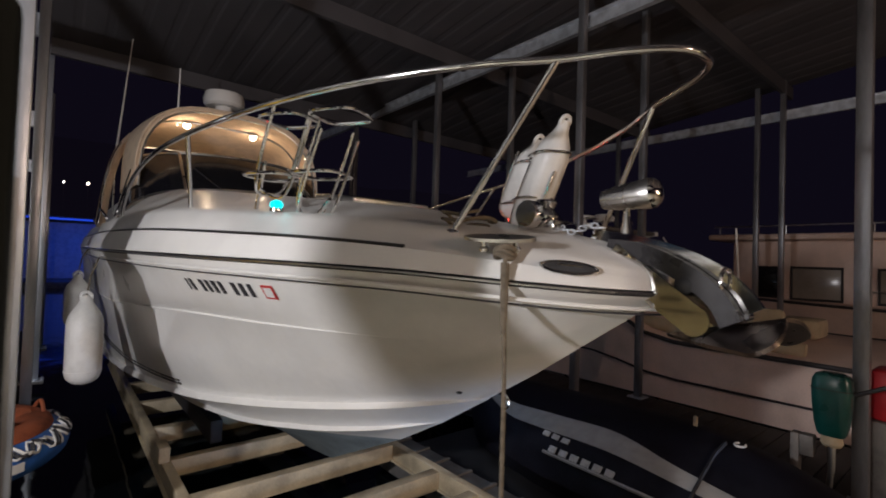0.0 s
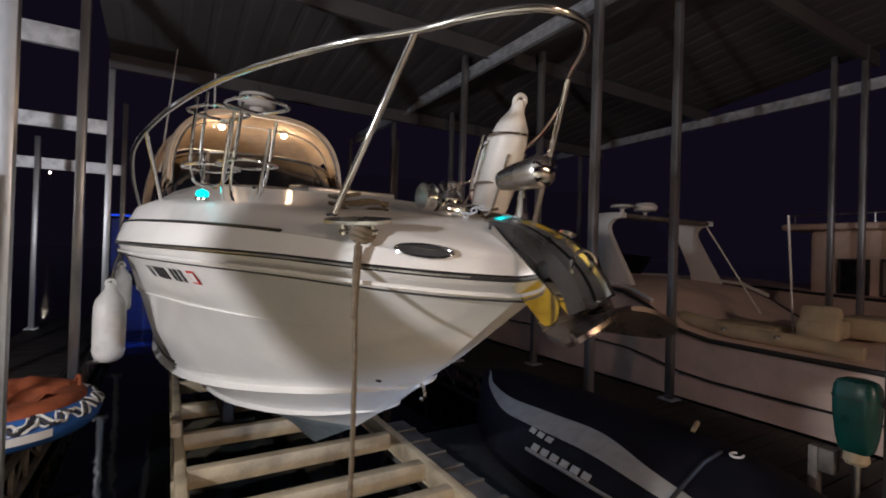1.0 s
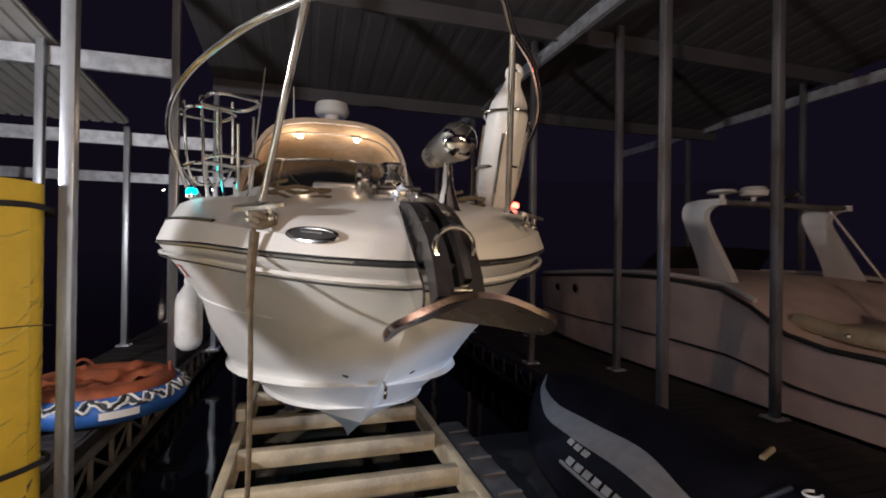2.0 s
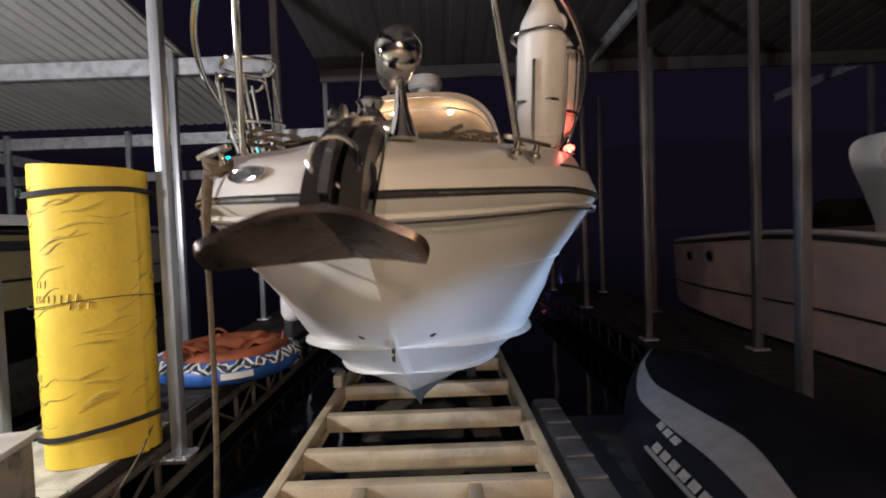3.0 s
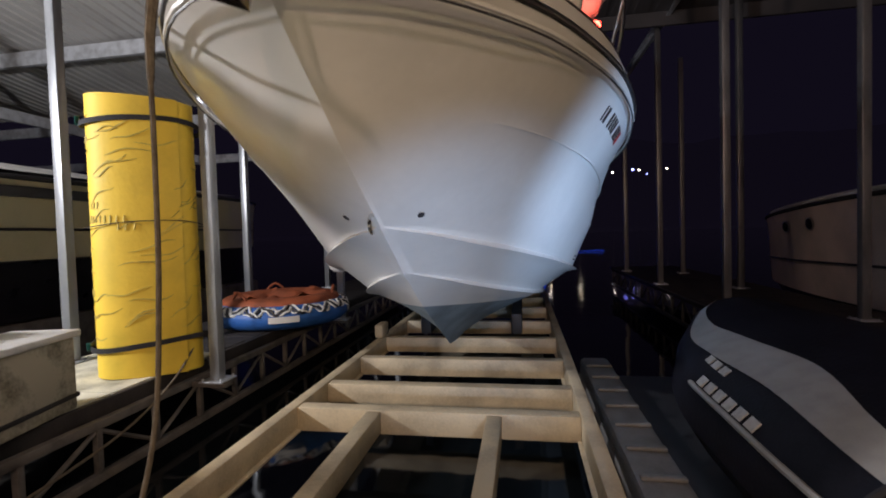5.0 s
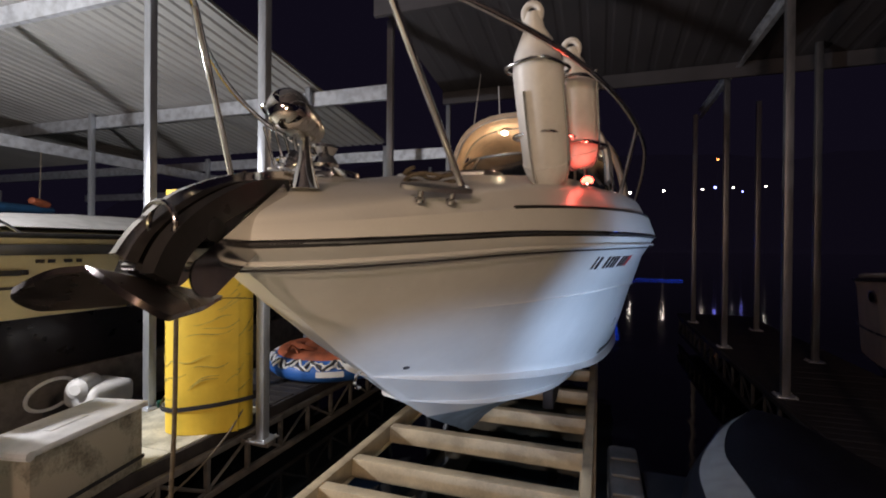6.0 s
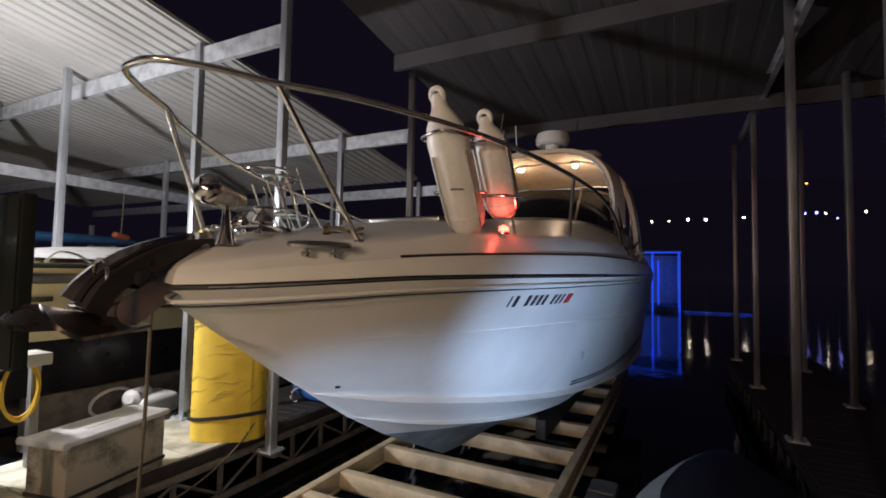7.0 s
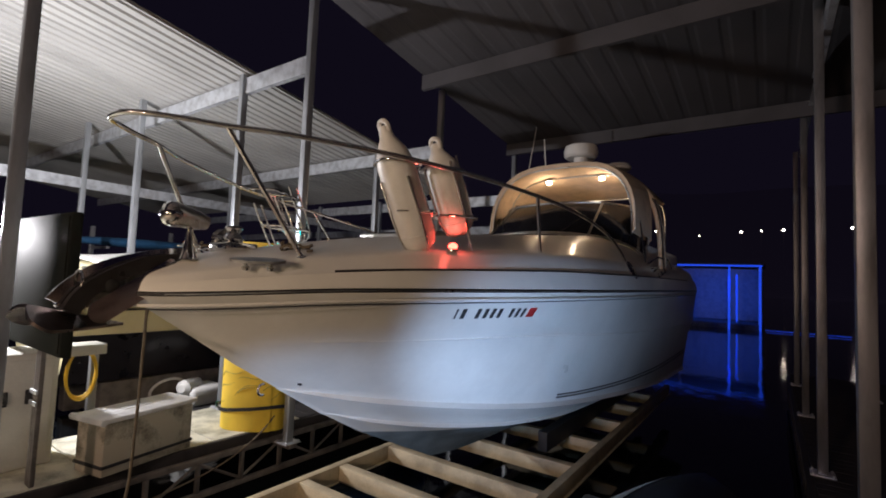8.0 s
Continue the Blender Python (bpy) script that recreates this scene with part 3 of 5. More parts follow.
bow_rail = part("bow_rail", Geo().tube(smooth_path(rail_pts, 5), 0.0125, 10), CHROME, boat, "polished stainless bow rail")
for s in (1, -1):
    for (y0, h0, z0), (y1, h1, z1) in (((0.89, 0.318, 2.25), (1.215, 0.455, 1.70)), ((2.5, 1.06, 2.17), (2.75, 0.98, 1.80))):
        g = Geo().tube([(CX + s * h0, y0, z0), (CX + s * h1, y1, z1)], 0.0115, 10)
        g.lathe([(0.028, 0), (0.028, 0.006), (0.015, 0.018)], pose(CX + s * h1, y1, z1 - 0.006), 12)
        part("rail_brace", g, CHROME, bow_rail)
    # belly of the stem, rail foot near the windscreen
    part("rail_foot", Geo().lathe([(0.03, 0), (0.03, 0.008), (0.014, 0.02)], pose(CX + s * 1.14, 4.36, 1.84), 12), CHROME, bow_rail)

# anchor in its roller
sh = []
for (y, z) in ((0.95, 1.70), (0.73, 1.655), (0.57, 1.592), (0.485, 1.52), (0.45, 1.468)):
    sh.append((y, z))
path = smooth_path([(CX + 0.005, y, z) for y, z in sh], 5)
g = Geo()
rows = []
for i, p in enumerate(path):
    a, b = path[max(i - 1, 0)], path[min(i + 1, len(path) - 1)]
    d = (b - a).normalized()
    n = d.cross(Vector((1, 0, 0))).normalized()
    w = 0.036 + 0.022 * i / len(path)
    rows.append([p + Vector((0.008, 0, 0)) + n * w, p + Vector((-0.008, 0, 0)) + n * w, p + Vector((-0.008, 0, 0)) - n * w, p + Vector((0.008, 0, 0)) - n * w])
g.grid(rows, closed=True)
g.add(rows[0], [(0, 1, 2, 3)])
g.add(rows[-1], [(3, 2, 1, 0)])
anchor = part("anchor", g, ANCH, boat, "polished stainless plough anchor")
for s in (1, -1):
    top, ear, ear2, tip = Vector((CX + 0.005, 0.35, 1.47)), Vector((CX + s * 0.165, 0.335, 1.415)), Vector((CX + s * 0.15, 0.42, 1.385)), Vector((CX + 0.005, 0.67, 1.385))
    edge = [top, top.lerp(ear, 0.35) + Vector((0, -0.01, 0.012)), top.lerp(ear, 0.75) + Vector((0, -0.012, 0.008)), ear, ear.lerp(ear2, 0.5) + Vector((s * 0.012, 0, -0.012)), ear2, ear2.lerp(tip, 0.35) + Vector((s * 0.015, 0, 0)), ear2.lerp(tip, 0.7) + Vector((s * 0.008, 0, 0)), tip]
    edge = smooth_path(edge[:-1], 4)[:-1] + [edge[-2], edge[-1]]
    n = (ear - top).cross(tip - top).normalized() * s
    g = Geo()
    k = len(edge)
    vs = [p + n * 0.006 for p in edge] + [p - n * 0.006 for p in edge]
    g.add(vs, [tuple(range(k)), tuple(reversed(range(k, 2 * k)))] + [(i, k + i, k + (i + 1) % k, (i + 1) % k) for i in range(k)])
    part("fluke", g, FLUKE, anchor, "dull brownish steel fluke plate")
g = Geo().lathe([(0.008, -0.02), (0.008, 0.02)], pose(CX + 0.005, 0.44, 1.47, 0, 90, 0), 10)
part("shackle_pin", g, CHROME, anchor)
part("shackle", Geo().tube([(CX + 0.005 + 0.045 * math.cos(a), 0.5, 1.56 + 0.045 * math.sin(a)) for a in np.linspace(0, 2 * math.pi, 19)[:-1]], 0.006, 8, True), CHROME, anchor)
for s in (1, -1):
    outer = smooth_path([(CX + 0.005 + s * 0.034, y, z) for y, z in ((0.86, 1.665), (0.73, 1.645), (0.6, 1.585), (0.51, 1.515), (0.47, 1.445))], 4)
    g = Geo()
    rows = []
    for i, p in enumerate(outer):
        d = (outer[min(i + 1, len(outer) - 1)] - outer[max(i - 1, 0)]).normalized()
        n = d.cross(Vector((1, 0, 0))).normalized()
        rows.append([p + Vector((0.019, 0, 0)) + n * 0.03, p + Vector((-0.019, 0, 0)) + n * 0.03, p + Vector((-0.019, 0, 0)) - n * 0.03, p + Vector((0.019, 0, 0)) - n * 0.03])
    g.grid(rows, closed=True)
    g.add(rows[0], [(0, 1, 2, 3)])
    g.add(rows[-1], [(3, 2, 1, 0)])
    part("roller_cheek", g, DARKCHEEK, boat, "black anchor roller cheek")
for s in (1, -1):
    ol = [(-0.06, -0.04), (0.28, -0.046)] + [(0.28 + 0.048 * math.sin(a), -0.048 * math.cos(a)) for a in np.linspace(0.2, math.pi - 0.2, 9)] + [(0.28, 0.046), (-0.06, 0.055)]
    m = Matrix.Translation((CX + 0.005 + s * 0.062, 0.8, 1.6)) @ Matrix(((0, 0, 1, 0), (-0.83, -0.55, 0, 0), (-0.55, 0.83, 0, 0), (0, 0, 0, 1)))
    part("roller_bracket", Geo().plate(ol, m, 0.006), ANCH, boat, "polished stainless anchor roller bracket")
part("anchor_roller", Geo().lathe([(0.012, -0.06), (0.03, -0.05), (0.018, 0), (0.03, 0.05), (0.012, 0.06)], pose(CX + 0.005, 0.6, 1.55, 0, 90, 0), 16), RUBBER, boat)

# windlass, chain and coiled line on the foredeck
g = Geo().rbox((CX - 0.09, 1.06, 1.72), (CX + 0.07, 1.24, 1.77), 0.012)
g.lathe([(0.045, 0), (0.05, 0.02), (0.03, 0.05), (0.045, 0.075), (0.04, 0.085)], pose(CX - 0.02, 1.15, 1.77), 18)
wl = part("windlass", g, CHROME, boat, "chrome anchor windlass")
part("gypsy", Geo().lathe([(0.05, -0.025), (0.055, -0.015), (0.03, 0), (0.055, 0.015), (0.05, 0.025)], pose(CX - 0.12, 1.15, 1.79, 0, 90, 0), 18), CHROME, wl)
g = Geo()
for i in range(9):
    c = Vector((CX - 0.03, 0.90 + i * 0.024, 1.735 + 0.012 * math.sin(i)))
    m = pose(c.x, c.y, c.z, 0, 90 * (i % 2), 0)
    g.tube([m @ Vector((0.009 * math.cos(a), 0.018 * math.sin(a), 0)) for a in np.linspace(0, 2 * math.pi, 9)[:-1]], 0.0035, 6, True)
part("anchor_chain", g, GALV, boat, "short galvanised anchor chain")
for k, (cx, cy, r) in enumerate(((CX - 0.34, 1.25, 0.1), (CX + 0.3, 1.3, 0.08))):
    pts = [(cx + (r + 0.02 * math.sin(5 * a)) * math.cos(a), cy + r * 0.8 * math.sin(a), 1.735 + 0.004 * a + 0.008 * math.sin(3 * a)) for a in np.linspace(0, 3.4 * math.pi, 40)]
    part("deck_line", Geo().tube(pts, 0.007, 6), ROPE, boat, "loosely coiled deck line")

# searchlight on its stand
SLM = pose(CX + 0.09, 0.86, 1.858, 84, 0, 12)
sl = part("searchlight", Geo().lathe([(0.012, -0.105), (0.034, -0.095), (0.046, -0.04), (0.052, 0.04), (0.057, 0.07), (0.055, 0.08)], SLM, 24), STEEL, boat, "polished searchlight on a stand")
part("lens", Geo().lathe([(0.055, 0.078), (0.052, 0.095), (0.036, 0.112), (0.004, 0.122)], SLM, 24), ANCH, sl, "polished rounded cap")
part("stand", Geo().lathe([(0.042, 0), (0.034, 0.02), (0.018, 0.08), (0.012, 0.15)], pose(CX + 0.1, 0.87, 1.67), 16), CHROME, sl)

# cleats, portlights, running lights, eyes
for s in (1, -1):
    m = pose(CX + s * 0.44, 1.0, 1.652, 0, s * 18, -s * 42)
    oval = [(0.115 * math.cos(a), 0.034 * math.sin(a)) for a in np.linspace(0, 2 * math.pi, 25)[:-1]]
    cl = part("cleat", Geo().plate(oval, m @ pose(0, 0, 0.026, 0, 0, 90), 0.011), STEEL, boat, "flat-topped pop-up deck cleat")
    for k in (-0.05, 0.05):
        part("leg", Geo().lathe([(0.017, -0.016), (0.017, -0.006), (0.009, 0.0), (0.009, 0.028)], m @ pose(0, k, 0), 12), CHROME, cl)
    # portlight lying on the deck side near the stem
    if s < 0:
        du = (deck_pt(0.905, 0.47, s) - deck_pt(0.785, 0.47, s)) / 2
        dv = (deck_pt(0.845, 0.72, s) - deck_pt(0.845, 0.22, s)) / 2
        out = du.cross(dv).normalized()
        out = out if out.z > 0 else -out
        rim = [deck_pt(0.845, 0.47, s) + out * 0.008 + du * math.cos(a) + dv * math.sin(a) for a in np.linspace(0, 2 * math.pi, 33)[:-1]]
        pl = part("portlight", Geo().tube(rim, 0.006, 8, True), CHROME, boat, "oval chrome-rimmed portlight")
        mid = sum(rim, Vector()) / len(rim)
        nrm = (rim[8] - rim[24]).cross(rim[0] - rim[16]).normalized()
        nrm = nrm if nrm.z > 0 else -nrm
        part("pane", Geo().add([p + nrm * 0.003 for p in rim] + [mid + nrm * 0.006], [(i, (i + 1) % 32, 32) for i in range(32)]), PORTG, pl)
        part("latch", Geo().tube([mid.lerp(rim[2], 0.5) + nrm * 0.006, mid.lerp(rim[13], 0.5) + nrm * 0.006], 0.004, 6), CHROME, pl)
    # running light
    m = pose(CX + s * 0.82, 1.93, 1.797, 0, 0, s * -25)
    nl = part("running_light", Geo().lathe([(0.028, -0.014), (0.028, -0.002), (0.022, 0.004), (0.006, 0.006)], m, 20), CHROME, boat)
    part("lens", Geo().lathe([(0.023, 0.004), (0.027, 0.012), (0.022, 0.026), (0.004, 0.034)], m, 20), L_RED if s > 0 else L_GREEN, nl, "glowing red lens" if s > 0 else "glowing green lens")
    # drain fitting and rubbing plug on the forefoot
    m = hull_frame(1.5, 1.03, s)
    part("through_hull", Geo().lathe([(0.014, -0.002), (0.014, 0.006), (0.006, 0.008)], m, 12), PRINTD, boat)
    m = hull_frame(1.05, 1.39, s)
    part("vent", Geo().lathe([(0.009, -0.002), (0.009, 0.003), (0.004, 0.004)], m, 12), GEL, boat)
lamp("running_light_red", "POINT", (CX + 0.85, 1.92, 1.86), 0.42, (1.0, 0.12, 0.09), 0.02)
lamp("running_light_green", "POINT", (CX - 0.87, 1.92, 1.83), 0.025, (0.0, 0.8, 1.0), 0.02)
eye = Geo().tube([(CX + 0.0, 1.37 - 0.028 * math.sin(a) - 0.004, 1.018 - 0.024 + 0.03 * math.cos(a)) for a in np.linspace(-0.3, math.pi + 0.3, 14)], 0.0065, 8)
part("bow_eye", eye, CHROME, boat, "chrome bow eye")

# registration marks become plain bars
for s in (1, -1):
    y = 1.93 if s > 0 else 1.90
    widths = [0.012, 0.03, 0, 0.03, 0.03, 0.03, 0.03, 0, 0.03, 0.03, 0.026]
    seq = widths if s > 0 else list(reversed(widths))
    if s < 0:
        y += 0.1
    for w in seq:
        if w == 0:
            y += 0.045
            continue
        m = hull_frame(y + w / 2, 1.447, s)
        g = Geo().box((-w * 0.46, -0.034, 0), (w * 0.46, 0.034, 0.002), m)
        part("registration_bar", g, PRINTD, boat, smooth=False)
        y += w + 0.026
    yy = 2.545 if s > 0 else 1.905
    part("registration_decal", Geo().box((-0.035, -0.035, 0), (0.035, 0.035, 0.002), hull_frame(yy, 1.447, s)), PRINTR, boat, "red square registration decal", smooth=False)
    if s < 0:
        part("decal_centre", Geo().box((-0.024, -0.024, 0.002), (0.024, 0.024, 0.004), hull_frame(yy, 1.447, s)), PRINTW, boat, smooth=False)

# deck hatch and nonskid panels
m = pose(CX, 2.55, CROWN_Z(2.55) - 0.012, 7, 0, 0)
g2 = Geo()
g2.rbox((-0.27, -0.26, 0), (0.27, 0.26, 0.035), 0.02, m)
hatch = part("deck_hatch", g2, STEEL, boat, "framed smoked deck hatch")
part("pane", Geo().rbox((-0.235, -0.225, 0.032), (0.235, 0.225, 0.039), 0.004, m), SMOKE, hatch)
# windscreen
ws_base = [(-1.0, 5.9, 1.98), (-0.92, 5.35, 2.1), (-0.62, 4.85, 2.17), (0, 4.62, 2.19), (0.62, 4.85, 2.17), (0.92, 5.35, 2.1), (1.0, 5.9, 1.98)]
ws_top = [(-0.98, 6.2, 2.56), (-0.88, 5.85, 2.6), (-0.58, 5.5, 2.63), (0, 5.36, 2.64), (0.58, 5.5, 2.63), (0.88, 5.85, 2.6), (0.98, 6.2, 2.56)]
base = smooth_path([(CX + x, y, z) for x, y, z in ws_base], 4)
top = smooth_path([(CX + x, y, z) for x, y, z in ws_top], 4)
n_in = Vector((0, 0.012, -0.004))
wsg = Geo().grid([base, top]).grid([[p + n_in for p in top], [p + n_in for p in base]])
windscreen = part("windscreen", wsg, SMOKE, boat, "dark curved windscreen")
part("lower_frame", Geo().tube(base, 0.018, 8), STEEL, windscreen)
part("upper_frame", Geo().tube(top, 0.016, 8), STEEL, windscreen)
for i in (0, 8, 16, 24):
    part("mullion", Geo().tube([base[i], top[i]], 0.014, 8), STEEL, windscreen)
for s in (0.35, -0.35):
    part("wiper", Geo().tube([(CX + s, 4.72, 2.2), (CX + s * 1.5, 5.05, 2.42)], 0.006, 6), PRINTD, windscreen)

# canvas top with its arch
def arch(y, w, z0, h, p=0.62, e=0.75, n=20):
    out = []
    for i in range(n + 1):
        a = math.pi * i / n
        c, s = math.cos(a), math.sin(a)
        out.append(Vector((CX + w * math.copysign(abs(c) ** p, c), y - 0.12 * (1 - s), z0 + h * abs(s) ** e)))
    return out


stations = [(5.62, 0.96, 2.3, 0.9, 0.62, 0.75), (5.8, 1.0, 2.27, 0.95, 0.6, 0.7), (6.2, 1.03, 2.22, 0.98, 0.54, 0.58), (6.7, 1.05, 2.16, 0.95, 0.46, 0.42), (7.2, 1.05, 2.1, 0.92, 0.4, 0.26)]
outer = [arch(*s) for s in stations]
inner = [[Vector((CX + (p.x - CX) * 0.965, p.y, p.z - 0.035)) for p in r] for r in outer]
cut = slice(3, 18)
g = Geo()
g.grid([r[cut] for r in outer]).grid([list(r[cut]) for r in reversed(inner)])
for end in (0, -1):
    g.grid([inner[end][cut], outer[end][cut]])
for e in (3, 17):
    g.grid([[r[e] for r in outer], [r[e] for r in inner]])
canopy = part("canvas_top", g, CANVAS, boat, "sand-coloured canvas top lit from inside")
for half in (slice(0, 4), slice(17, 21)):
    g = Geo().grid([r[half] for r in outer[:3]]).grid([r[half] for r in reversed(inner[:3])]).grid([outer[0][half], inner[0][half]]).grid([inner[2][half], outer[2][half]])
    part("canvas_leg", g, CANVAS, canopy)
for i in (0, 2, 4):
    part("canopy_bow", Geo().tube([p + Vector((0, 0, -0.016)) for p in inner[i]], 0.012, 8), STEEL, canopy)
part("front_piping", Geo().tube(outer[0], 0.012, 8), CANVAS, canopy)
for s in (1, -1):
    leg_path = smooth_path([(CX + s * 0.92, 6.22, 2.88), (CX + s * 1.05, 6.16, 2.66), (CX + s * 1.14, 6.04, 2.3), (CX + s * 1.2, 5.85, 1.84)], 6)
    part("arch_leg", Geo().tube(leg_path, 0.045, 12), CANVAS, boat, "sand-coloured padded arch leg")
    part("arch_tube", Geo().tube([p + Vector((s * 0.03, -0.11, 0)) for p in leg_path[4:]], 0.012, 8), CHROME, boat)
    part("canopy_strut", Geo().tube([(CX + s * 1.12, 5.3, 1.9), (CX + s * 0.95, 5.72, 2.52)], 0.011, 8), CHROME, boat)
for x in (1.083, 1.848):
    cl = part("cabin_lamp", Geo().lathe([(0.055, 0), (0.055, -0.012), (0.04, -0.016)], pose(x, 6.19, 3.122), 18), CHROME, canopy)
    part("lens", Geo().lathe([(0.042, -0.016), (0.04, -0.036), (0.024, -0.054), (0.005, -0.06)], pose(x, 6.19, 3.122), 18), L_CABIN, cl, "glowing warm lens")
    lamp("cabin_lamp", "POINT", (x, 6.17, 3.01), 4.0, (1.0, 0.7, 0.46), 0.04)
g = Geo().lathe([(0.2, 0), (0.235, 0.03), (0.24, 0.1), (0.22, 0.17), (0.12, 0.2), (0.02, 0.205)], pose(CX + 0.03, 6.3, 3.43), 24)
part("radome_pedestal", Geo().lathe([(0.14, 0), (0.11, 0.03), (0.1, 0.23)], pose(CX + 0.03, 6.3, 3.2), 20), GEL, boat)
part("radome", g, GEL, boat, "white radar dome")
part("dome_antenna", Geo().lathe([(0.16, 0), (0.18, 0.03), (0.14, 0.08), (0.02, 0.1)], pose(CX + 0.5, 6.5, 3.26), 20), GEL, boat)
part("antenna", Geo().tube([(1.0, 6.3, 3.1), (0.99, 6.19, 3.76)], [0.012, 0.008], 8), FEND, boat)
part("whip_antenna", Geo().tube([(0.42, 6.6, 2.5), (0.58, 6.85, 4.3)], [0.014, 0.006], 8), FEND, boat)
side_n = Vector((0.9, -0.04, 0.44)).normalized()
port_m = Matrix.Translation(Vector((2.692, 4.25, 1.777)) + side_n * 0.003) @ side_n.to_track_quat("Z", "Y").to_matrix().to_4x4()
dp = part("deck_portlight", Geo().lathe([(0.078, -0.006), (0.078, 0.004), (0.02, 0.007)], port_m, 24), SMOKE, boat, "round dark portlight")
part("portlight_rim", Geo().tube([port_m @ Vector((0.08 * math.cos(a), 0.08 * math.sin(a), 0.005)) for a in np.linspace(0, 2 * math.pi, 29)[:-1]], 0.01, 8, True), CHROME, dp, "chrome rim")
for k, (y, z) in enumerate(((5.2, 1.83), (5.42, 1.77), (5.6, 1.8))):
    fm = Matrix.Translation(Vector((2.715, y, z))) @ side_n.to_track_quat("Z", "Y").to_matrix().to_4x4()
    part("deck_fitting", Geo().lathe([(0.026, -0.03), (0.026, 0.006), (0.014, 0.012), (0.014, 0.032), (0.024, 0.04), (0.006, 0.05)], fm, 14), CHROME, boat)
for s in (1, -1):
    g = Geo().tube([(CX + s * 1.2, 5.0, 1.87), (CX + s * 1.22, 5.4, 1.97), (CX + s * 1.2, 6.2, 1.98), (CX + s * 1.19, 6.5, 1.88)], 0.012, 8)
    part("grab_rail", g, CHROME, boat)
    part("stern_cleat", Geo().tube([(CX + s * 1.2, 6.7, 1.93), (CX + s * 1.2, 6.9, 1.93)], 0.014, 8), CHROME, boat)
# cockpit coaming floor and stern gear
part("cockpit_liner", Geo().rbox((CX - 1.0, 5.9, 1.72), (CX + 1.0, 8.3, 2.175), 0.05), DECKW, boat)

# fender racks, one with two fenders
def rack(s):
    aft = 0.0 if s > 0 else 0.09
    bot, tp = Vector((CX + s * 0.72, 1.97 + aft, 1.83 - aft * 0.2)), Vector((CX + s * 0.69, 1.69 + aft, 2.36 - aft * 0.45))
    ax = (tp - bot).normalized()
    al = Vector((s * 0.42, 0.9, 0))
    al = (al - ax * al.dot(ax)).normalized()
    ac = ax.cross(al).normalized()
    r = part("fender_rack", Geo(), CHROME, boat, "stainless wire fender rack")
    for f in (0.28, 0.74):
        c = bot.lerp(tp, f)
        for o in (-0.13, 0.13):
            ring = [c + Vector((al.x, al.y, 0)).normalized() * (o + 0.112 * math.copysign(abs(math.cos(a)) ** 0.55, math.cos(a))) + Vector((-al.y, al.x, 0)).normalized() * 0.105 * math.copysign(abs(math.sin(a)) ** 0.55, math.sin(a)) for a in np.linspace(0, 2 * math.pi, 25)[:-1]]
            part("hoop", Geo().tube(ring, 0.008, 8, True), CHROME, r)
    for o in (-0.13, 0.13):
        for q in (0, 1):
            d = ac if q else al
            u = [bot.lerp(tp, 0.74) + al * o + d * 0.108, bot.lerp(tp, 0.28) + al * o + d * 0.108, bot.lerp(tp, 0.06) + al * o + d * 0.08, bot.lerp(tp, 0.01) + al * o, bot.lerp(tp, 0.06) + al * o - d * 0.08, bot.lerp(tp, 0.28) + al * o - d * 0.108, bot.lerp(tp, 0.74) + al * o - d * 0.108]
            part("basket_wire", Geo().tube(smooth_path(u, 4), 0.007, 8), CHROME, r)
    for o in (-0.2, 0.2):
        p = bot + al * o
        part("rack_leg", Geo().tube([bot.lerp(tp, 0.25) + al * o, Vector((p.x, p.y + 0.02, 1.79))], 0.009, 8), CHROME, r)
    return bot, tp, ax, al


def fender(where, direction, length, radius, label, eye_scale=1.0):
    """A long inflated fender, base to tip along a direction."""
    q = Vector(direction).to_track_quat("Z", "Y").to_matrix().to_4x4()
    m = Matrix.Translation(where) @ q
    L, R = length, radius
    t = thing("fender", (0, 0, 0), label, "boat fender", "fenders")
    prof = [(0.02, 0), (R * 0.55, L * 0.02), (R * 0.88, L * 0.07), (R, L * 0.14), (R * 1.01, L * 0.5), (R, L * 0.7), (R * 0.86, L * 0.79), (R * 0.6, L * 0.86), (R * 0.4, L * 0.91), (R * 0.33, L * 0.96), (0.02, L)]
    part("body", Geo().lathe(prof, m, 24), FEND, t)
    part("eye", Geo().tube([m @ Vector((0.032 * math.cos(a), 0, L * 0.985 + 0.034 * math.sin(a))) for a in np.linspace(0, 2 * math.pi, 17)[:-1]], 0.013, 8, True), FEND, t)
    part("seam", Geo().tube([m @ Vector((R * 1.012 * math.cos(a), R * 1.012 * math.sin(a), L * 0.16)) for a in np.linspace(0, 2 * math.pi, 25)[:-1]], 0.003, 6, True), FEND, t)
    return t, m


b, tp, ax, al = rack(1)
rack(-1)
fender(b - al * 0.13 + ax * 0.012, ax, 0.7, 0.1, "large white vinyl fender standing in a wire rack")
fender(b + al * 0.13 + ax * 0.012, ax, 0.53, 0.095, "white vinyl fender standing in a wire rack")
for (x, y, z, L, R) in ((0.14, 4.35, 1.25, 0.66, 0.115), (0.12, 5.6, 1.35, 0.5, 0.1)):
    t, m = fender((x, y, z - L), (0, 0, 1), L, R, "white vinyl fender hanging against the hull side")
    part("lanyard", Geo().tube([(x, y, z), (x + 0.02, y + 0.01, z + 0.15), (CX - SHEER_B(y) + 0.12, y + 0.02, 1.86)], 0.006, 6), ROPE, t)

# mooring line from the port cleat
ml = thing("mooring_line", (0, 0, 0), "tan mooring line hanging from the bow cleat to the lift", "rope")
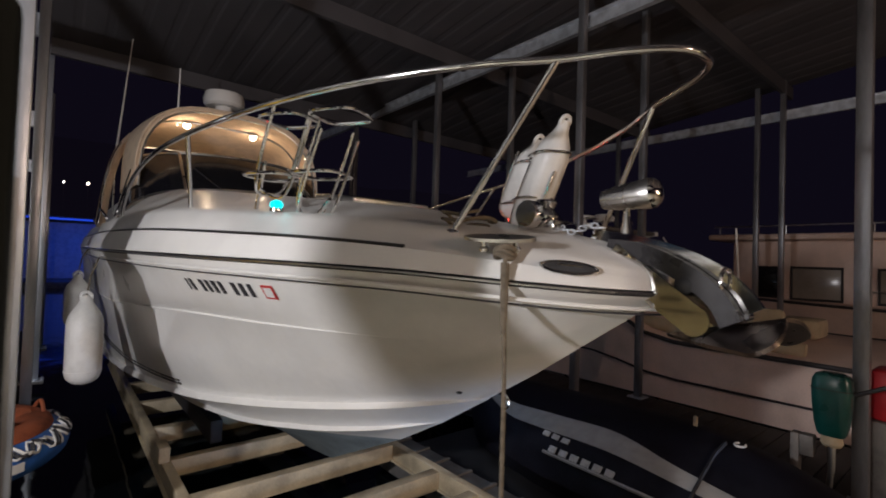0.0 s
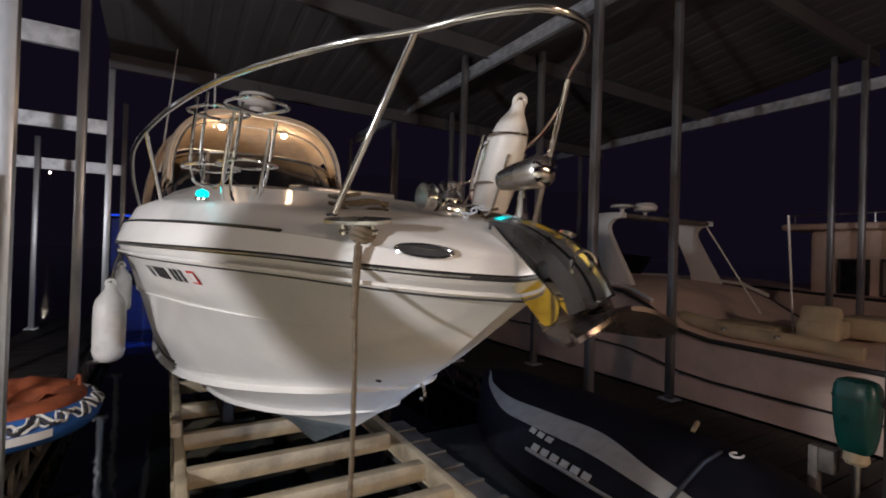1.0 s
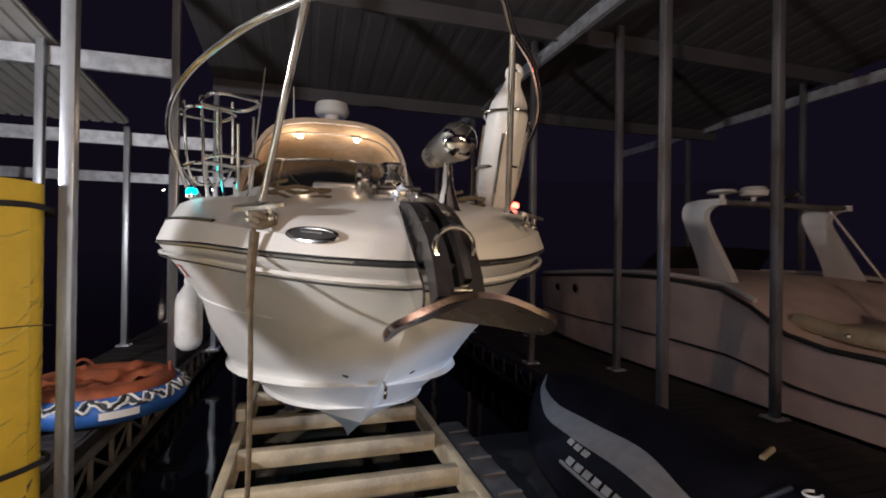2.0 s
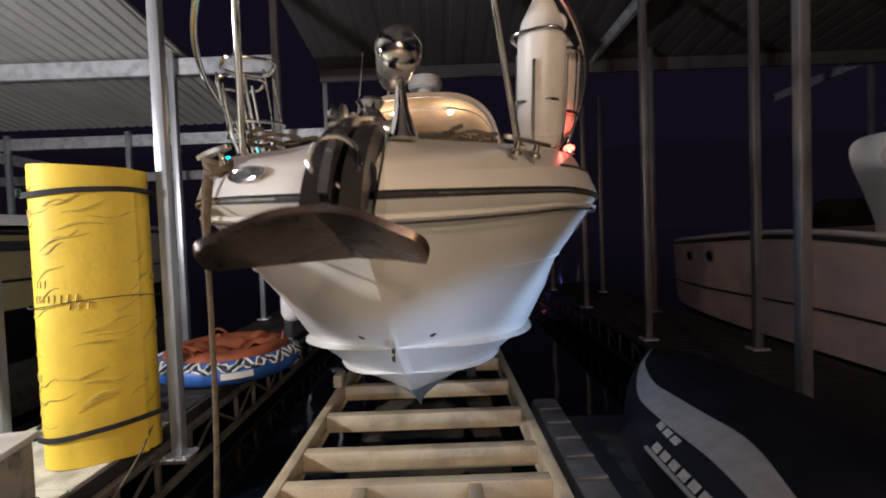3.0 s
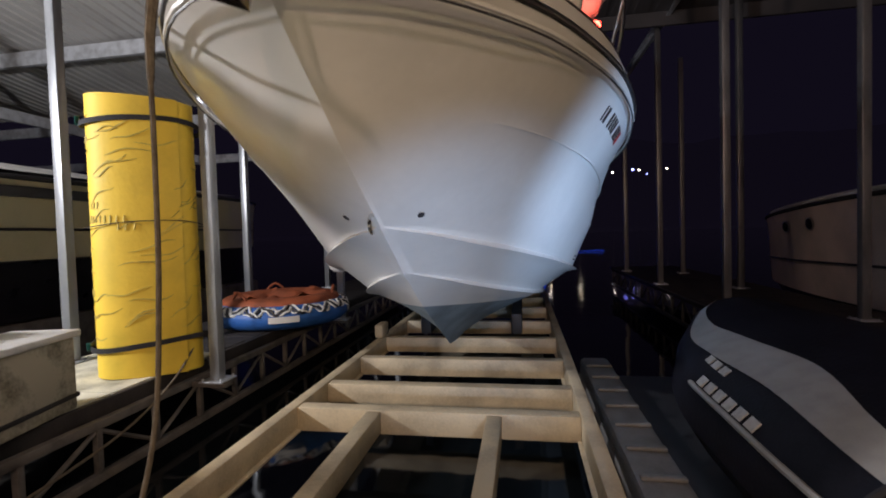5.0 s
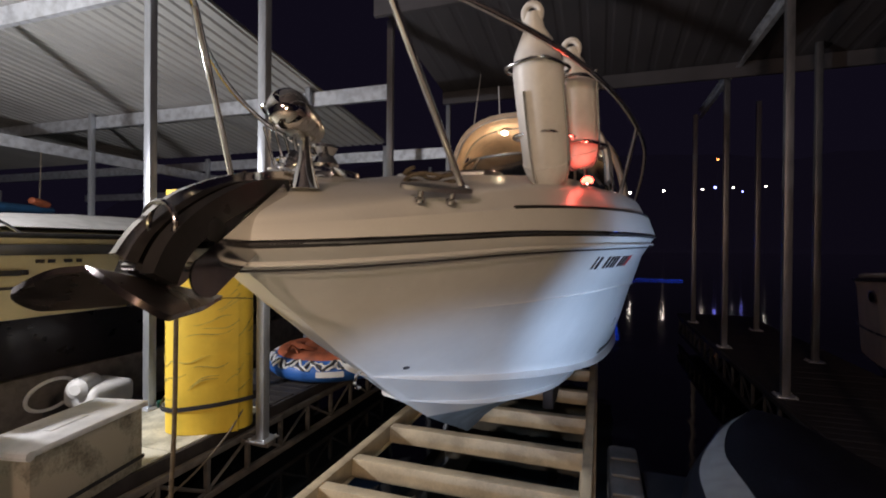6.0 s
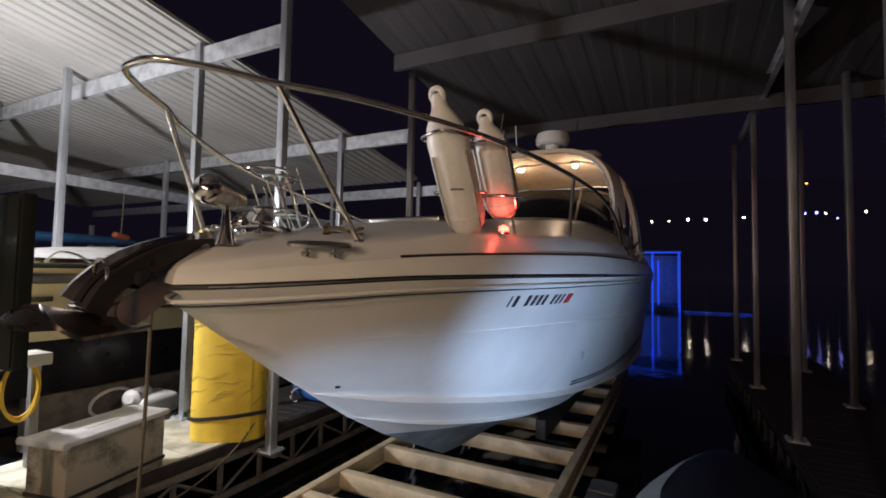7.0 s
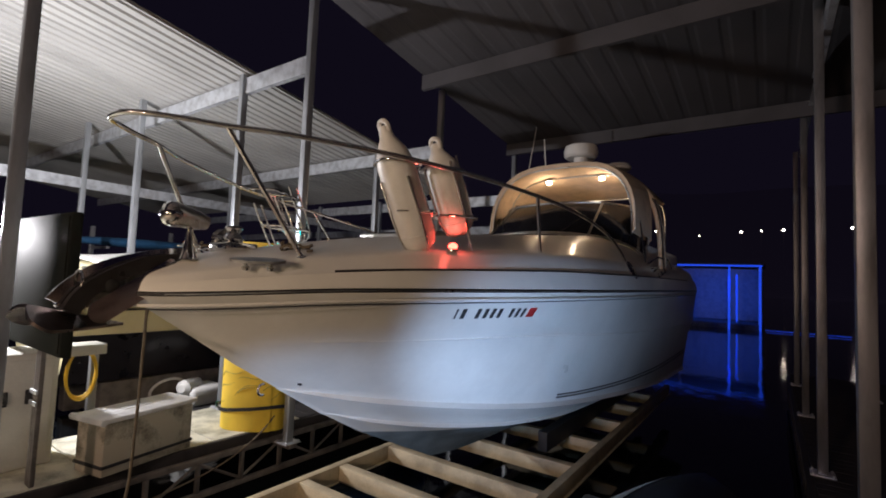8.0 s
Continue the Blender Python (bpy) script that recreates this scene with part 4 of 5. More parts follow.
pts = smooth_path([(1.07, 1.01, 1.655), (1.03, 0.965, 1.62), (1.02, 0.955, 1.5), (1.025, 0.95, 1.2), (1.02, 0.945, 0.8), (0.99, 0.93, 0.4), (0.96, 0.8, 0.05), (0.96, 0.66, -0.002)], 6)
part("line", Geo().tube(pts, 0.0075, 8), ROPE, ml)
for k in range(3):
    c = Vector((1.05, 0.985, 1.645 - 0.012 * k))
    part("turn", Geo().tube([c + Vector((0.032 * math.cos(a), 0.03 * math.sin(a), 0.008 * math.sin(2 * a + k))) for a in np.linspace(0, 2 * math.pi, 17)[:-1]], 0.009, 8, True), ROPE, ml)
part("splice", Geo().tube([(1.03, 0.965, 1.6), (1.022, 0.957, 1.5), (1.02, 0.955, 1.38)], [0.014, 0.013, 0.009], 8), ROPE, ml)

# ---- on the finger dock ----
mat_c, mat_r = Vector((-0.605, 2.73, DOCK_Z)), 0.342
roll = thing("foam_mat_roll", (0, 0, 0), "rolled yellow foam water mat standing on end, strapped black", "foam mat")
g = Geo()
nseg = 72
H = 1.86
def roll_pt(a, r, z):
    b = a - 0.62
    u, v = r * math.copysign(abs(math.cos(b)) ** 0.8, math.cos(b)), r * 0.62 * math.copysign(abs(math.sin(b)) ** 0.8, math.sin(b))
    return Vector((mat_c.x + u * 0.814 - v * 0.581, mat_c.y + u * 0.581 + v * 0.814, mat_c.z + z))
lo, hi, lo2, hi2 = [], [], [], []
turns = 3.6
for i in range(int(nseg * turns) + 1):
    a = 2 * math.pi * i / nseg
    r = mat_r - 0.036 * (turns - a / (2 * math.pi))
    wob = 0.006 * math.sin(2 * a + 1) + 0.004 * math.sin(3 * a)
    for dst, rr, z in ((lo, r, 0.0), (hi, r, H), (lo2, r - 0.031, 0.0), (hi2, r - 0.031, H)):
        dst.append(roll_pt(a + 2.2, rr + wob, z + 0.01 * math.sin(a)))
g.grid([lo, hi]).grid([hi, hi2]).grid([hi2, lo2]).grid([lo2, lo])
part("foam_sheet", g, YELLOW, roll)
for z, w, th in ((0.215, 0.034, 0.006), (1.7, 0.034, 0.006), (1.02, 0.006, 0.004)):
    rows = []
    for k in range(49):
        a = 2 * math.pi * k / 48
        r = mat_r + 0.009
        zz = z + 0.02 * math.sin(a * 2 + z * 9)
        rows.append([roll_pt(a, r, zz - w / 2), roll_pt(a, r + th, zz - w / 2), roll_pt(a, r + th, zz + w / 2), roll_pt(a, r, zz + w / 2)])
    st = part("strap", Geo().grid(rows, closed=True), WEB, roll, "black webbing strap" if w > 0.01 else "thin black cord")
    if w > 0.01:
        part("buckle", Geo().rbox((-0.03, -0.012, -0.025), (0.03, 0.012, 0.025), 0.005, Matrix.Translation(roll_pt(3.95, mat_r + 0.02, z)) @ pose(0, 0, 0, 0, 0, math.degrees(3.95) + 90)), OUTB, st)
rnd = random.Random(4)
def on_roll(u, z):
    """A point on the mat's face: u metres round, z up."""
    end = 2 * math.pi * turns
    a = end - (end + 2.2 - (-1.0 + u / mat_r)) % (2 * math.pi)
    r = mat_r - 0.036 * (turns - a / (2 * math.pi)) + 0.006 * math.sin(2 * a + 1) + 0.004 * math.sin(3 * a)
    return roll_pt(-1.0 + u / mat_r, r - 0.0005, z)
for k in range(74):
    # faint printed strokes, slanted
    u0, z0 = rnd.uniform(-0.85, 0.72), rnd.uniform(0.25, 1.68)
    L, tilt = rnd.uniform(0.12, 0.3), rnd.uniform(0.1, 0.55)
    pts = [on_roll(u0 + L * t, z0 + L * t * tilt + 0.015 * math.sin(6 * t + k)) for t in np.linspace(0, 1, 9)]
    part("printed_stroke", Geo().tube(pts, [0.002 + 0.0045 * math.sin(math.pi * t) for t in np.linspace(0, 1, 9)], 4), INK, roll)
for z0, u0, n in ((1.12, -0.34, 3), (1.03, -0.36, 8), (0.55, -0.5, 4), (1.55, -0.5, 4), (0.98, -0.1, 3)):
    for k in range(n):
        a, b2 = on_roll(u0 + k * 0.042, z0), on_roll(u0 + k * 0.042 + 0.006, z0 + 0.045)
        part("printed_bar", Geo().tube([a, b2], 0.006, 4), INK, roll)

# deck box beside the mat
box_m = pose(-0.25, 1.1, DOCK_Z, 0, 0, 12)
db = thing("dock_box", (0, 0, 0), "long low dock box with tread plate lid and stained sides", "dock box")
part("body", Geo().rbox((-0.34, 0.2, 0), (-0.01, 0.94, 0.39), 0.012, box_m), PLY, db)
part("lid", Geo().rbox((-0.36, 0.18, 0.392), (0.012, 0.965, 0.43), 0.01, box_m), TREAD, db, "bare metal tread plate lid")
part("lid_nosing", Geo().tube([box_m @ Vector(p) for p in ((-0.37, 0.175, 0.41), (0.022, 0.175, 0.41))], 0.026, 8), TREAD, db)
part("label_plate", Geo().rbox((-0.2, 0.42, 0.4305), (-0.13, 0.66, 0.434), 0.001, box_m), PRINTW, db)
for y in (0.3, 0.75):
    part("hinge", Geo().tube([box_m @ Vector((-0.35, y, 0.39)), box_m @ Vector((-0.35, y + 0.1, 0.39))], 0.01, 8), GALV, db)
part("skirt", Geo().rbox((-0.345, 0.192, 0.06), (-0.004, 0.95, 0.085), 0.004, box_m), RUBBER, db)

# power pedestal: beige cabinet with a grey panel above and cords
pp = thing("power_pedestal", (0, 0, 0), "beige dock power cabinet with two black outlets", "electrical cabinet")
part("cabinet", Geo().rbox((-1.38, 0.72, DOCK_Z), (-0.92, 1.17, 0.93), 0.02), LTCAB, pp)
part("cabinet_door", Geo().rbox((-0.917, 0.76, DOCK_Z + 0.08), (-0.905, 1.13, 0.88), 0.006), LTCAB, pp)
for y in (0.83, 1.0):
    part("outlet_cover", Geo().rbox((-0.905, y - 0.035, 0.55), (-0.89, y + 0.035, 0.66), 0.006), RUBBER, pp)
gp = thing("utility_panel", (0, 0, 0), "flat grey utility panel on slim dark legs", "panel")
part("panel", Geo().rbox((-1.45, 0.92, 1.0), (-0.1, 0.99, 1.98), 0.015), GREYCAB, gp)
part("panel_rim", Geo().rbox((-1.43, 0.912, 1.03), (-0.12, 0.919, 1.95), 0.004), GREYCAB, gp)
for x in (-0.58, -0.54, -0.5):
    part("leg", Geo().rbox((x - 0.012, 0.93, DOCK_Z), (x + 0.012, 0.96, 1.0), 0.004), DARKST, gp)
for z in (0.62, 0.7):
    part("leg_clamp", Geo().rbox((-0.61, 0.915, z), (-0.47, 0.929, z + 0.03), 0.004), GALV, gp)
hs = thing("garden_hose", (0, 0, 0), "yellow hose hanging in loops beside the cabinet", "hose")
for k in range(2):
    pts = [(-1.25 + 0.02 * k, 1.42 + 0.11 * math.cos(a), 0.66 + (0.2 + 0.02 * k) * math.sin(a)) for a in np.linspace(0, 2 * math.pi, 29)[:-1]]
    part("loop", Geo().tube(pts, 0.011, 8, True), BLUEHOSE, hs)
part("hanger", Geo().rbox((-1.36, 1.2, 0.84), (-1.12, 1.56, 0.93), 0.01), LTCAB, hs, "beige hanger shelf")
part("hanger_leg", Geo().rbox((-1.34, 1.5, DOCK_Z), (-1.28, 1.56, 0.839), 0.004), POST_DIM, hs)

# clutter in the slip beyond the runabout
bc = thing("tarp_bundle", (0, 0, 0), "bright blue tarp bundle on a steel rack", "tarp")
rows = [[Vector((-7.0 + 0.3 * w * math.cos(a), 2.9 + 2.6 * u, 2.09 + 0.1 * (0.4 + 0.6 * w) * math.sin(a))) for a in np.linspace(0, 2 * math.pi, 13)[:-1]] for u, w in ((0, 0.08), (0.12, 0.5), (0.3, 0.85), (0.5, 1.0), (0.7, 0.85), (0.88, 0.5), (1, 0.08))]
part("wrapped_tarp", Geo().grid(rows, closed=True), TARPB, bc)
for y in (3.4, 4.9):
    part("rack_arm", Geo().rbox((-7.4, y - 0.03, 1.94), (-6.6, y + 0.03, 1.985), 0.006), POST_DIM, bc)
    part("rack_post", Geo().rbox((-7.46, y - 0.04, -0.3), (-7.4, y + 0.04, 2.4), 0.006), POST_DIM, bc)
of = thing("orange_float", (0, 0, 0), "orange life float hanging from a roof beam", "float")
part("float_body", Geo().lathe([(0.01, -0.16), (0.06, -0.13), (0.075, 0), (0.06, 0.13), (0.01, 0.16)], pose(-5.6, 4.45, 2.11, 80, 0, 15), 14, squash=0.8), ORANGE, of)
part("tie", Geo().tube([(-5.6, 4.45, 2.14), (-5.6, 4.46, 2.5), (-5.6, 4.47, 2.95)], 0.008, 6), ROPE, of)

# towable tube
tc = Vector((-0.62, 4.55, DOCK_Z))
tt = thing("towable_tube", (0, 0, 0), "blue and orange inflatable towable tube lying on the dock", "towable tube")
def ring(R, r, z, squash, seg=36, sec=14):
    rows = []
    for i in range(seg):
        a = 2 * math.pi * i / seg
        rows.append([tc + Vector(((R + r * math.cos(b)) * math.cos(a), (R + r * math.cos(b)) * math.sin(a), z + r * squash * math.sin(b))) for b in [2 * math.pi * k / sec for k in range(sec)]])
    return Geo().grid(rows + rows[:1], closed=True)
part("lower_ring", ring(0.55, 0.16, 0.125, 0.78), BLUEV, tt, "blue vinyl ring")
part("upper_ring", ring(0.48, 0.13, 0.24, 0.5), ORANGE, tt, "orange fabric ring")
rows = []
for i in range(25):
    r = 0.48 * i / 24
    rows.append([tc + Vector((r * math.cos(a), r * math.sin(a), 0.22 + 0.08 * (i / 24) + 0.09 * noise.noise((r * 6 * math.cos(a), r * 6 * math.sin(a), 2)))) for a in np.linspace(0, 2 * math.pi, 41)])
part("seat_fabric", Geo().grid(rows), ORANGE, tt, "crumpled orange cover")
for k, (m_, ph, rr) in enumerate(((PRINTW, 0.0, 0.013), (PRINTD, 1.3, 0.016), (PRINTW, 2.4, 0.009))):
    wav = []
    for i in range(240):
        a = 2 * math.pi * i / 240
        h = 0.2 + 0.03 * math.sin(19 * a + ph) + 0.012 * math.sin(47 * a + 2 * ph)
        R0 = 0.55 + 0.163 * math.sqrt(max(0.02, 1 - ((h - 0.125) / 0.13) ** 2)) + 0.012 * math.cos(31 * a + ph)
        wav.append(tc + Vector((R0 * math.cos(a), R0 * math.sin(a), h)))
    part("script_trim", Geo().tube(wav, rr, 5, True), m_, tt, "wavy white script-like trim" if m_ is PRINTW else "")
for a in (-1.05, 0.35):
    rows = [[tc + Vector((0.714 * math.cos(a + da), 0.714 * math.sin(a + da), z)) for da in np.linspace(-0.2, 0.2, 9)] for z in (0.09, 0.15)]
    part("white_patch", Geo().grid(rows), PRINTW, tt, "white print patch")
for a in (0.3, 2.2, 4.4):
    part("grab_handle", Geo().tube([tc + Vector((0.55 * math.cos(a + d), 0.55 * math.sin(a + d), 0.29 + 0.07 * math.cos(d * 9))) for d in np.linspace(-0.17, 0.17, 9)], 0.014, 8), ORANGE, tt)
cordp = smooth_path([(-0.33, 2.85, 0.28), (-0.33, 2.6, 0.05), (-0.34, 2.2, -0.14), (-0.35, 1.6, -0.24), (-0.35, 1.1, -0.26), (-0.36, 0.4, -0.2)], 8)
tagged(part("loose_cord", Geo().tube(cordp, 0.008, 6), ROPE), "thin tan cord drooping along the dock edge", "rope")

# ---- personal watercraft on its float ----
fl = thing("drive_on_float", (0, 0, 0), "grey ribbed plastic float beside the lift", "float")
part("float_body", Geo().rbox((2.43, 0.42, -0.42), (2.66, 3.9, -0.12), 0.04), FLOATG, fl)
for k in range(12):
    part("float_rib", Geo().rbox((2.45, 0.5 + 0.28 * k, -0.119), (2.64, 0.54 + 0.28 * k, -0.1), 0.008), FLOATG, fl)
part("float_rail", Geo().rbox((2.67, 0.42, -0.42), (3.95, 3.7, -0.2), 0.05), RUBBER, fl)

ski = thing("personal_watercraft", (0, 0, 0), "black personal watercraft under a black cover with grey panel", "jet ski")
SC = 3.37
ky = [0.35, 0.6, 1.0, 1.5, 2.0, 2.5, 3.0, 3.3, 3.45]
kw = spline(ky, [0.3, 0.46, 0.54, 0.58, 0.58, 0.52, 0.36, 0.18, 0.03])
kz = spline(ky, [0.2, 0.34, 0.46, 0.52, 0.5, 0.5, 0.5, 0.46, 0.42])
ks = spline(ky, [0.1, 0.2, 0.28, 0.33, 0.34, 0.35, 0.37, 0.39, 0.4])
rows = []
for i in range(41):
    y = 0.35 + 3.1 * i / 40
    w, zt, zs = kw(y), kz(y), ks(y)
    half = [(0.55 * w, -0.2), (0.9 * w, -0.05), (w, 0.08), (1.0 * w, zs * 0.7), (0.95 * w, zs), (0.72 * w, zs + 0.35 * (zt - zs)), (0.4 * w, zs + 0.8 * (zt - zs)), (0, zt)]
    near = (1.1, 1.16, 1.18, 1.12, 1.0, 1.0, 1.0, 1.0)
    rows.append([Vector((SC - h * k, y, z)) for (h, z), k in zip(half, near)] + [Vector((SC + h, y, z)) for h, z in reversed(half[:-1])])
g = Geo().grid(rows)
g.add(rows[0], [tuple(range(len(rows[0])))])
part("covered_body", g, NAVY, ski)
# the grey panel, a curved band along the shoulder
def ski_pt(y, f, out=0.008):
    w, zt, zs = kw(y), kz(y), ks(y)
    hs = [1.12, 0.95, 0.72, 0.4, 0.0]
    zs_ = [zs * 0.7, zs, zs + 0.35 * (zt - zs), zs + 0.8 * (zt - zs), zt]
    u = f * 4
    i = min(int(u), 3)
    t = u - i
    return Vector((SC - w * (hs[i] + (hs[i + 1] - hs[i]) * t) - out * (1 - f), y, zs_[i] + (zs_[i + 1] - zs_[i]) * t + out))
c_mid = spline([0.5, 1.2, 1.8, 2.2, 2.6, 3.0, 3.3], [0.3, 0.36, 0.46, 0.42, 0.36, 0.42, 0.7])
c_w = spline([0.5, 1.2, 1.9, 2.4, 2.8, 3.3], [0.07, 0.1, 0.15, 0.15, 0.1, 0.02])
ys = np.linspace(0.5, 3.3, 36)
band = [[ski_pt(y, c_mid(y) + k * c_w(y)) for y in ys] for k in (-1, -0.5, 0, 0.5, 1)]
part("grey_panel", Geo().grid(band), SEATG, ski, "grey vinyl cover panel")
for f0, n, y0, dy, tall in ((0.2, 3, 1.95, 0.085, 0.07), (0.03, 6, 1.56, 0.09, 0.08)):
    for k in range(n):
        y = y0 + dy * k
        v = [ski_pt(yy, ff, 0.007) for yy, ff in ((y, f0), (y + dy * 0.68, f0), (y + dy * 0.68, f0 + tall), (y, f0 + tall))]
        part("print_block", Geo().add(v + [p + Vector((0.004, 0, -0.004)) for p in v], [(0, 1, 2, 3), (7, 6, 5, 4), (0, 4, 5, 1), (1, 5, 6, 2), (2, 6, 7, 3), (3, 7, 4, 0)]), PRINTG, ski, smooth=False)
part("gunwale_trim", Geo().tube([ski_pt(y, 0.0, 0.01) for y in np.linspace(0.45, 2.1, 24)], 0.012, 6), SEATG, ski, "pale gunwale trim")
part("buckle_strap", Geo().tube([ski_pt(1.12, f, 0.012) for f in np.linspace(0.1, 0.95, 10)], 0.012, 6), WEB, ski)
part("vent_tag", Geo().tube([ski_pt(1.35 + 0.01 * k, 0.98, 0.012) + Vector((0.08 + 0.025 * k, 0, -0.01)) for k in range(7)], 0.016, 6), BEIGE, ski, "pale tag on the cover")
part("cover_badge", Geo().tube([Vector((3.36 + 0.04 * math.cos(a), 1.05 + 0.03 * math.sin(a), 0.486)) for a in np.linspace(0.6, 5.5, 14)], 0.007, 6), PRINTW, ski)

# ---- outboard and can on the near post ----
ob = thing("outboard_motor", (0, 0, 0), "small green outboard motor clamped to a dock stand", "outboard motor")
oc = Vector((3.93, 0.7, 0))
rows = []
for z, k in ((0.535, 0.62), (0.55, 0.72), (0.62, 0.86), (0.74, 0.97), (0.84, 1.0), (0.9, 0.96), (0.93, 0.82), (0.945, 0.5)):
    rows.append([oc + Vector((0.085 * k * math.copysign(abs(math.cos(a)) ** 0.6, math.cos(a)), 0.108 * k * math.copysign(abs(math.sin(a)) ** 0.6, math.sin(a)), z)) for a in np.linspace(0, 2 * math.pi, 25)[:-1]])
g = Geo().grid(rows, closed=True)
g.add(rows[0], [tuple(reversed(range(24)))])
g.add(rows[-1], [tuple(range(24))])
part("cowl", g, OUTB, ob)
part("neck", Geo().lathe([(0.05, 0.0), (0.062, 0.02), (0.055, 0.07)], pose(3.93, 0.7, 0.465), 16), BEIGE, ob, "pale plastic neck")
part("leg", Geo().tube([oc + Vector((0, 0, 0.47)), oc + Vector((0, 0, 0.3)), oc + Vector((0, 0.02, 0.12))], [0.024, 0.02, 0.018], 10), STEEL, ob)
part("clamp", Geo().rbox((3.9, 0.79, 0.36), (3.99, 0.87, 0.5), 0.01), DARKST, ob)
part("stand", Geo().rbox((3.9, 0.87, DOCK_Z), (3.98, 0.92, 0.5), 0.006), DARKST, ob)
part("stand_foot", Geo().rbox((3.84, 0.6, DOCK_Z), (4.04, 1.1, DOCK_Z + 0.03), 0.006), DARKST, ob)
part("tiller", Geo().tube([oc + Vector((0, -0.11, 0.82)), oc + Vector((0.02, -0.26, 0.9))], 0.014, 8), RUBBER, ob)
part("cowl_seam", Geo().tube([p + (p - oc - Vector((0, 0, p.z))).normalized() * 0.001 for p in rows[4]], 0.004, 4, True), RUBBER, ob)
fc = thing("fuel_can", (0, 0, 0), "red plastic fuel can on a dock stand", "fuel can")
part("can", Geo().rbox((4.22, 0.32, 0.62), (4.5, 0.56, 0.96), 0.03), REDP, fc)
part("can_handle", Geo().tube([(4.28, 0.44, 0.96), (4.3, 0.44, 1.0), (4.42, 0.44, 1.0), (4.44, 0.44, 0.96)], 0.012, 8), REDP, fc)
part("can_stand", Geo().rbox((4.2, 0.3, DOCK_Z), (4.52, 0.58, 0.618), 0.01), DARKST, fc)

# ---- neighbouring boats ----
def simple_boat(name, cx, y0, y1, half, sheer, z_bottom, hull_mat, low_mat, z_split, label, bow_at="far", group="neighbour boats"):
    """A plain moored boat: lofted hull with a rub rail and deck."""
    t = thing(name, (0, 0, 0), label, "boat", group)
    rows = []
    for i in range(25):
        u = i / 24
        y = y0 + (y1 - y0) * u
        v = u if bow_at == "far" else 1 - u
        f = 1 if v < 0.55 else math.sqrt(max(0.0, 1 - ((v - 0.55) / 0.45) ** 2))
        b = max(0.02, half * f)
        s = sheer(y)
        rows.append([Vector((cx + q * b * k, y, z)) for q, k, z in ((-1, 1.0, s), (-1, 0.97, s - 0.12), (-1, 0.9, z_split), (-1, 0.82, z_split - 0.02), (-1, 0.6, z_bottom))] + [Vector((cx, y, z_bottom - 0.12))] + [Vector((cx + q * b * k, y, z)) for q, k, z in ((1, 0.6, z_bottom), (1, 0.82, z_split - 0.02), (1, 0.9, z_split), (1, 0.97, s - 0.12), (1, 1.0, s))])
    up, low = Geo(), Geo()
    for sl_ in (slice(0, 3), slice(8, 11)):
        up.grid([r[sl_] for r in rows])
    low.grid([r[2:9] for r in rows])
    for r in (rows[0], rows[-1]):
        up.add(r, [tuple(range(len(r)))])
    part("hull", up, hull_mat, t)
    part("bottom", low, low_mat, t)
    dk = Geo().grid([[r[0], r[0].lerp(r[-1], 0.12) + Vector((0, 0, 0.04)), r[0].lerp(r[-1], 0.5) + Vector((0, 0, 0.1)), r[0].lerp(r[-1], 0.88) + Vector((0, 0, 0.04)), r[-1]] for r in rows])
    part("deck", dk, hull_mat, t)
    for q in (0, -1):
        part("rub_rail", Geo().tube([r[q] for r in rows], 0.025, 8), RUBBER, t)
        part("hull_stripe", Geo().tube([r[0 if q == 0 else -1].lerp(r[2 if q == 0 else 8], 0.62) + Vector((-0.012 if q == 0 else 0.012, 0, 0)) for r in rows], 0.014, 6), DKHULL, t)
    return t, rows


nb, nrows = simple_boat("neighbour_cruiser", 6.95, 0.6, 9.4, 1.45, spline([0.6, 2.4, 2.9, 3.4, 4.7, 7.4, 9.4], [0.72, 0.74, 0.84, 1.16, 1.24, 1.12, 1.0]), -0.35, OLDGEL, DKHULL, 0.02, "old beige cruiser with a white radar arch, in the next slip")
for y in (6.45, 7.3):
    r = min(nrows, key=lambda q: abs(q[0].y - y))
    c = r[0].lerp(r[2], 0.2)
    pl = part("portlight", Geo().lathe([(0.085, 0), (0.085, 0.012), (0.07, 0.016)], Matrix.Translation(c + Vector((0.005, 0, 0))) @ pose(0, 0, 0, 0, -96, 0), 18), STEEL, nb)
    part("pane", Geo().lathe([(0.068, 0.014), (0.01, 0.018)], Matrix.Translation(c) @ pose(0, 0, 0, 0, -96, 0), 18), SMOKE, pl)
for x in (5.9, 8.0):
    side_line = smooth_path([(3.62, 1.06, 0), (3.72, 1.3, 0), (3.98, 1.75, 0), (4.1, 2.0, 0), (4.02, 2.12, 0), (3.86, 2.14, 0)], 4) + smooth_path([(3.86, 2.21, 0), (4.2, 2.22, 0), (4.4, 2.18, 0), (4.44, 2.02, 0), (4.3, 1.7, 0), (4.16, 1.35, 0), (4.16, 1.06, 0)], 4)
    part("arch_leg", Geo().plate([(p.x, p.y) for p in side_line], Matrix(((0, 0, 1, x), (1, 0, 0, 0), (0, 1, 0, 0), (0, 0, 0, 1))), 0.09), GEL, nb, "white moulded arch leg with a swept top")
part("arch_top", Geo().rbox((5.946, 3.86, 2.145), (7.954, 4.1, 2.205), 0.025), DARKST, nb, "dark arch top")
part("arch_dome", Geo().lathe([(0.03, 0), (0.03, 0.08), (0.17, 0.1), (0.15, 0.13), (0.02, 0.15)], pose(6.05, 4.02, 2.2), 18), GEL, nb)
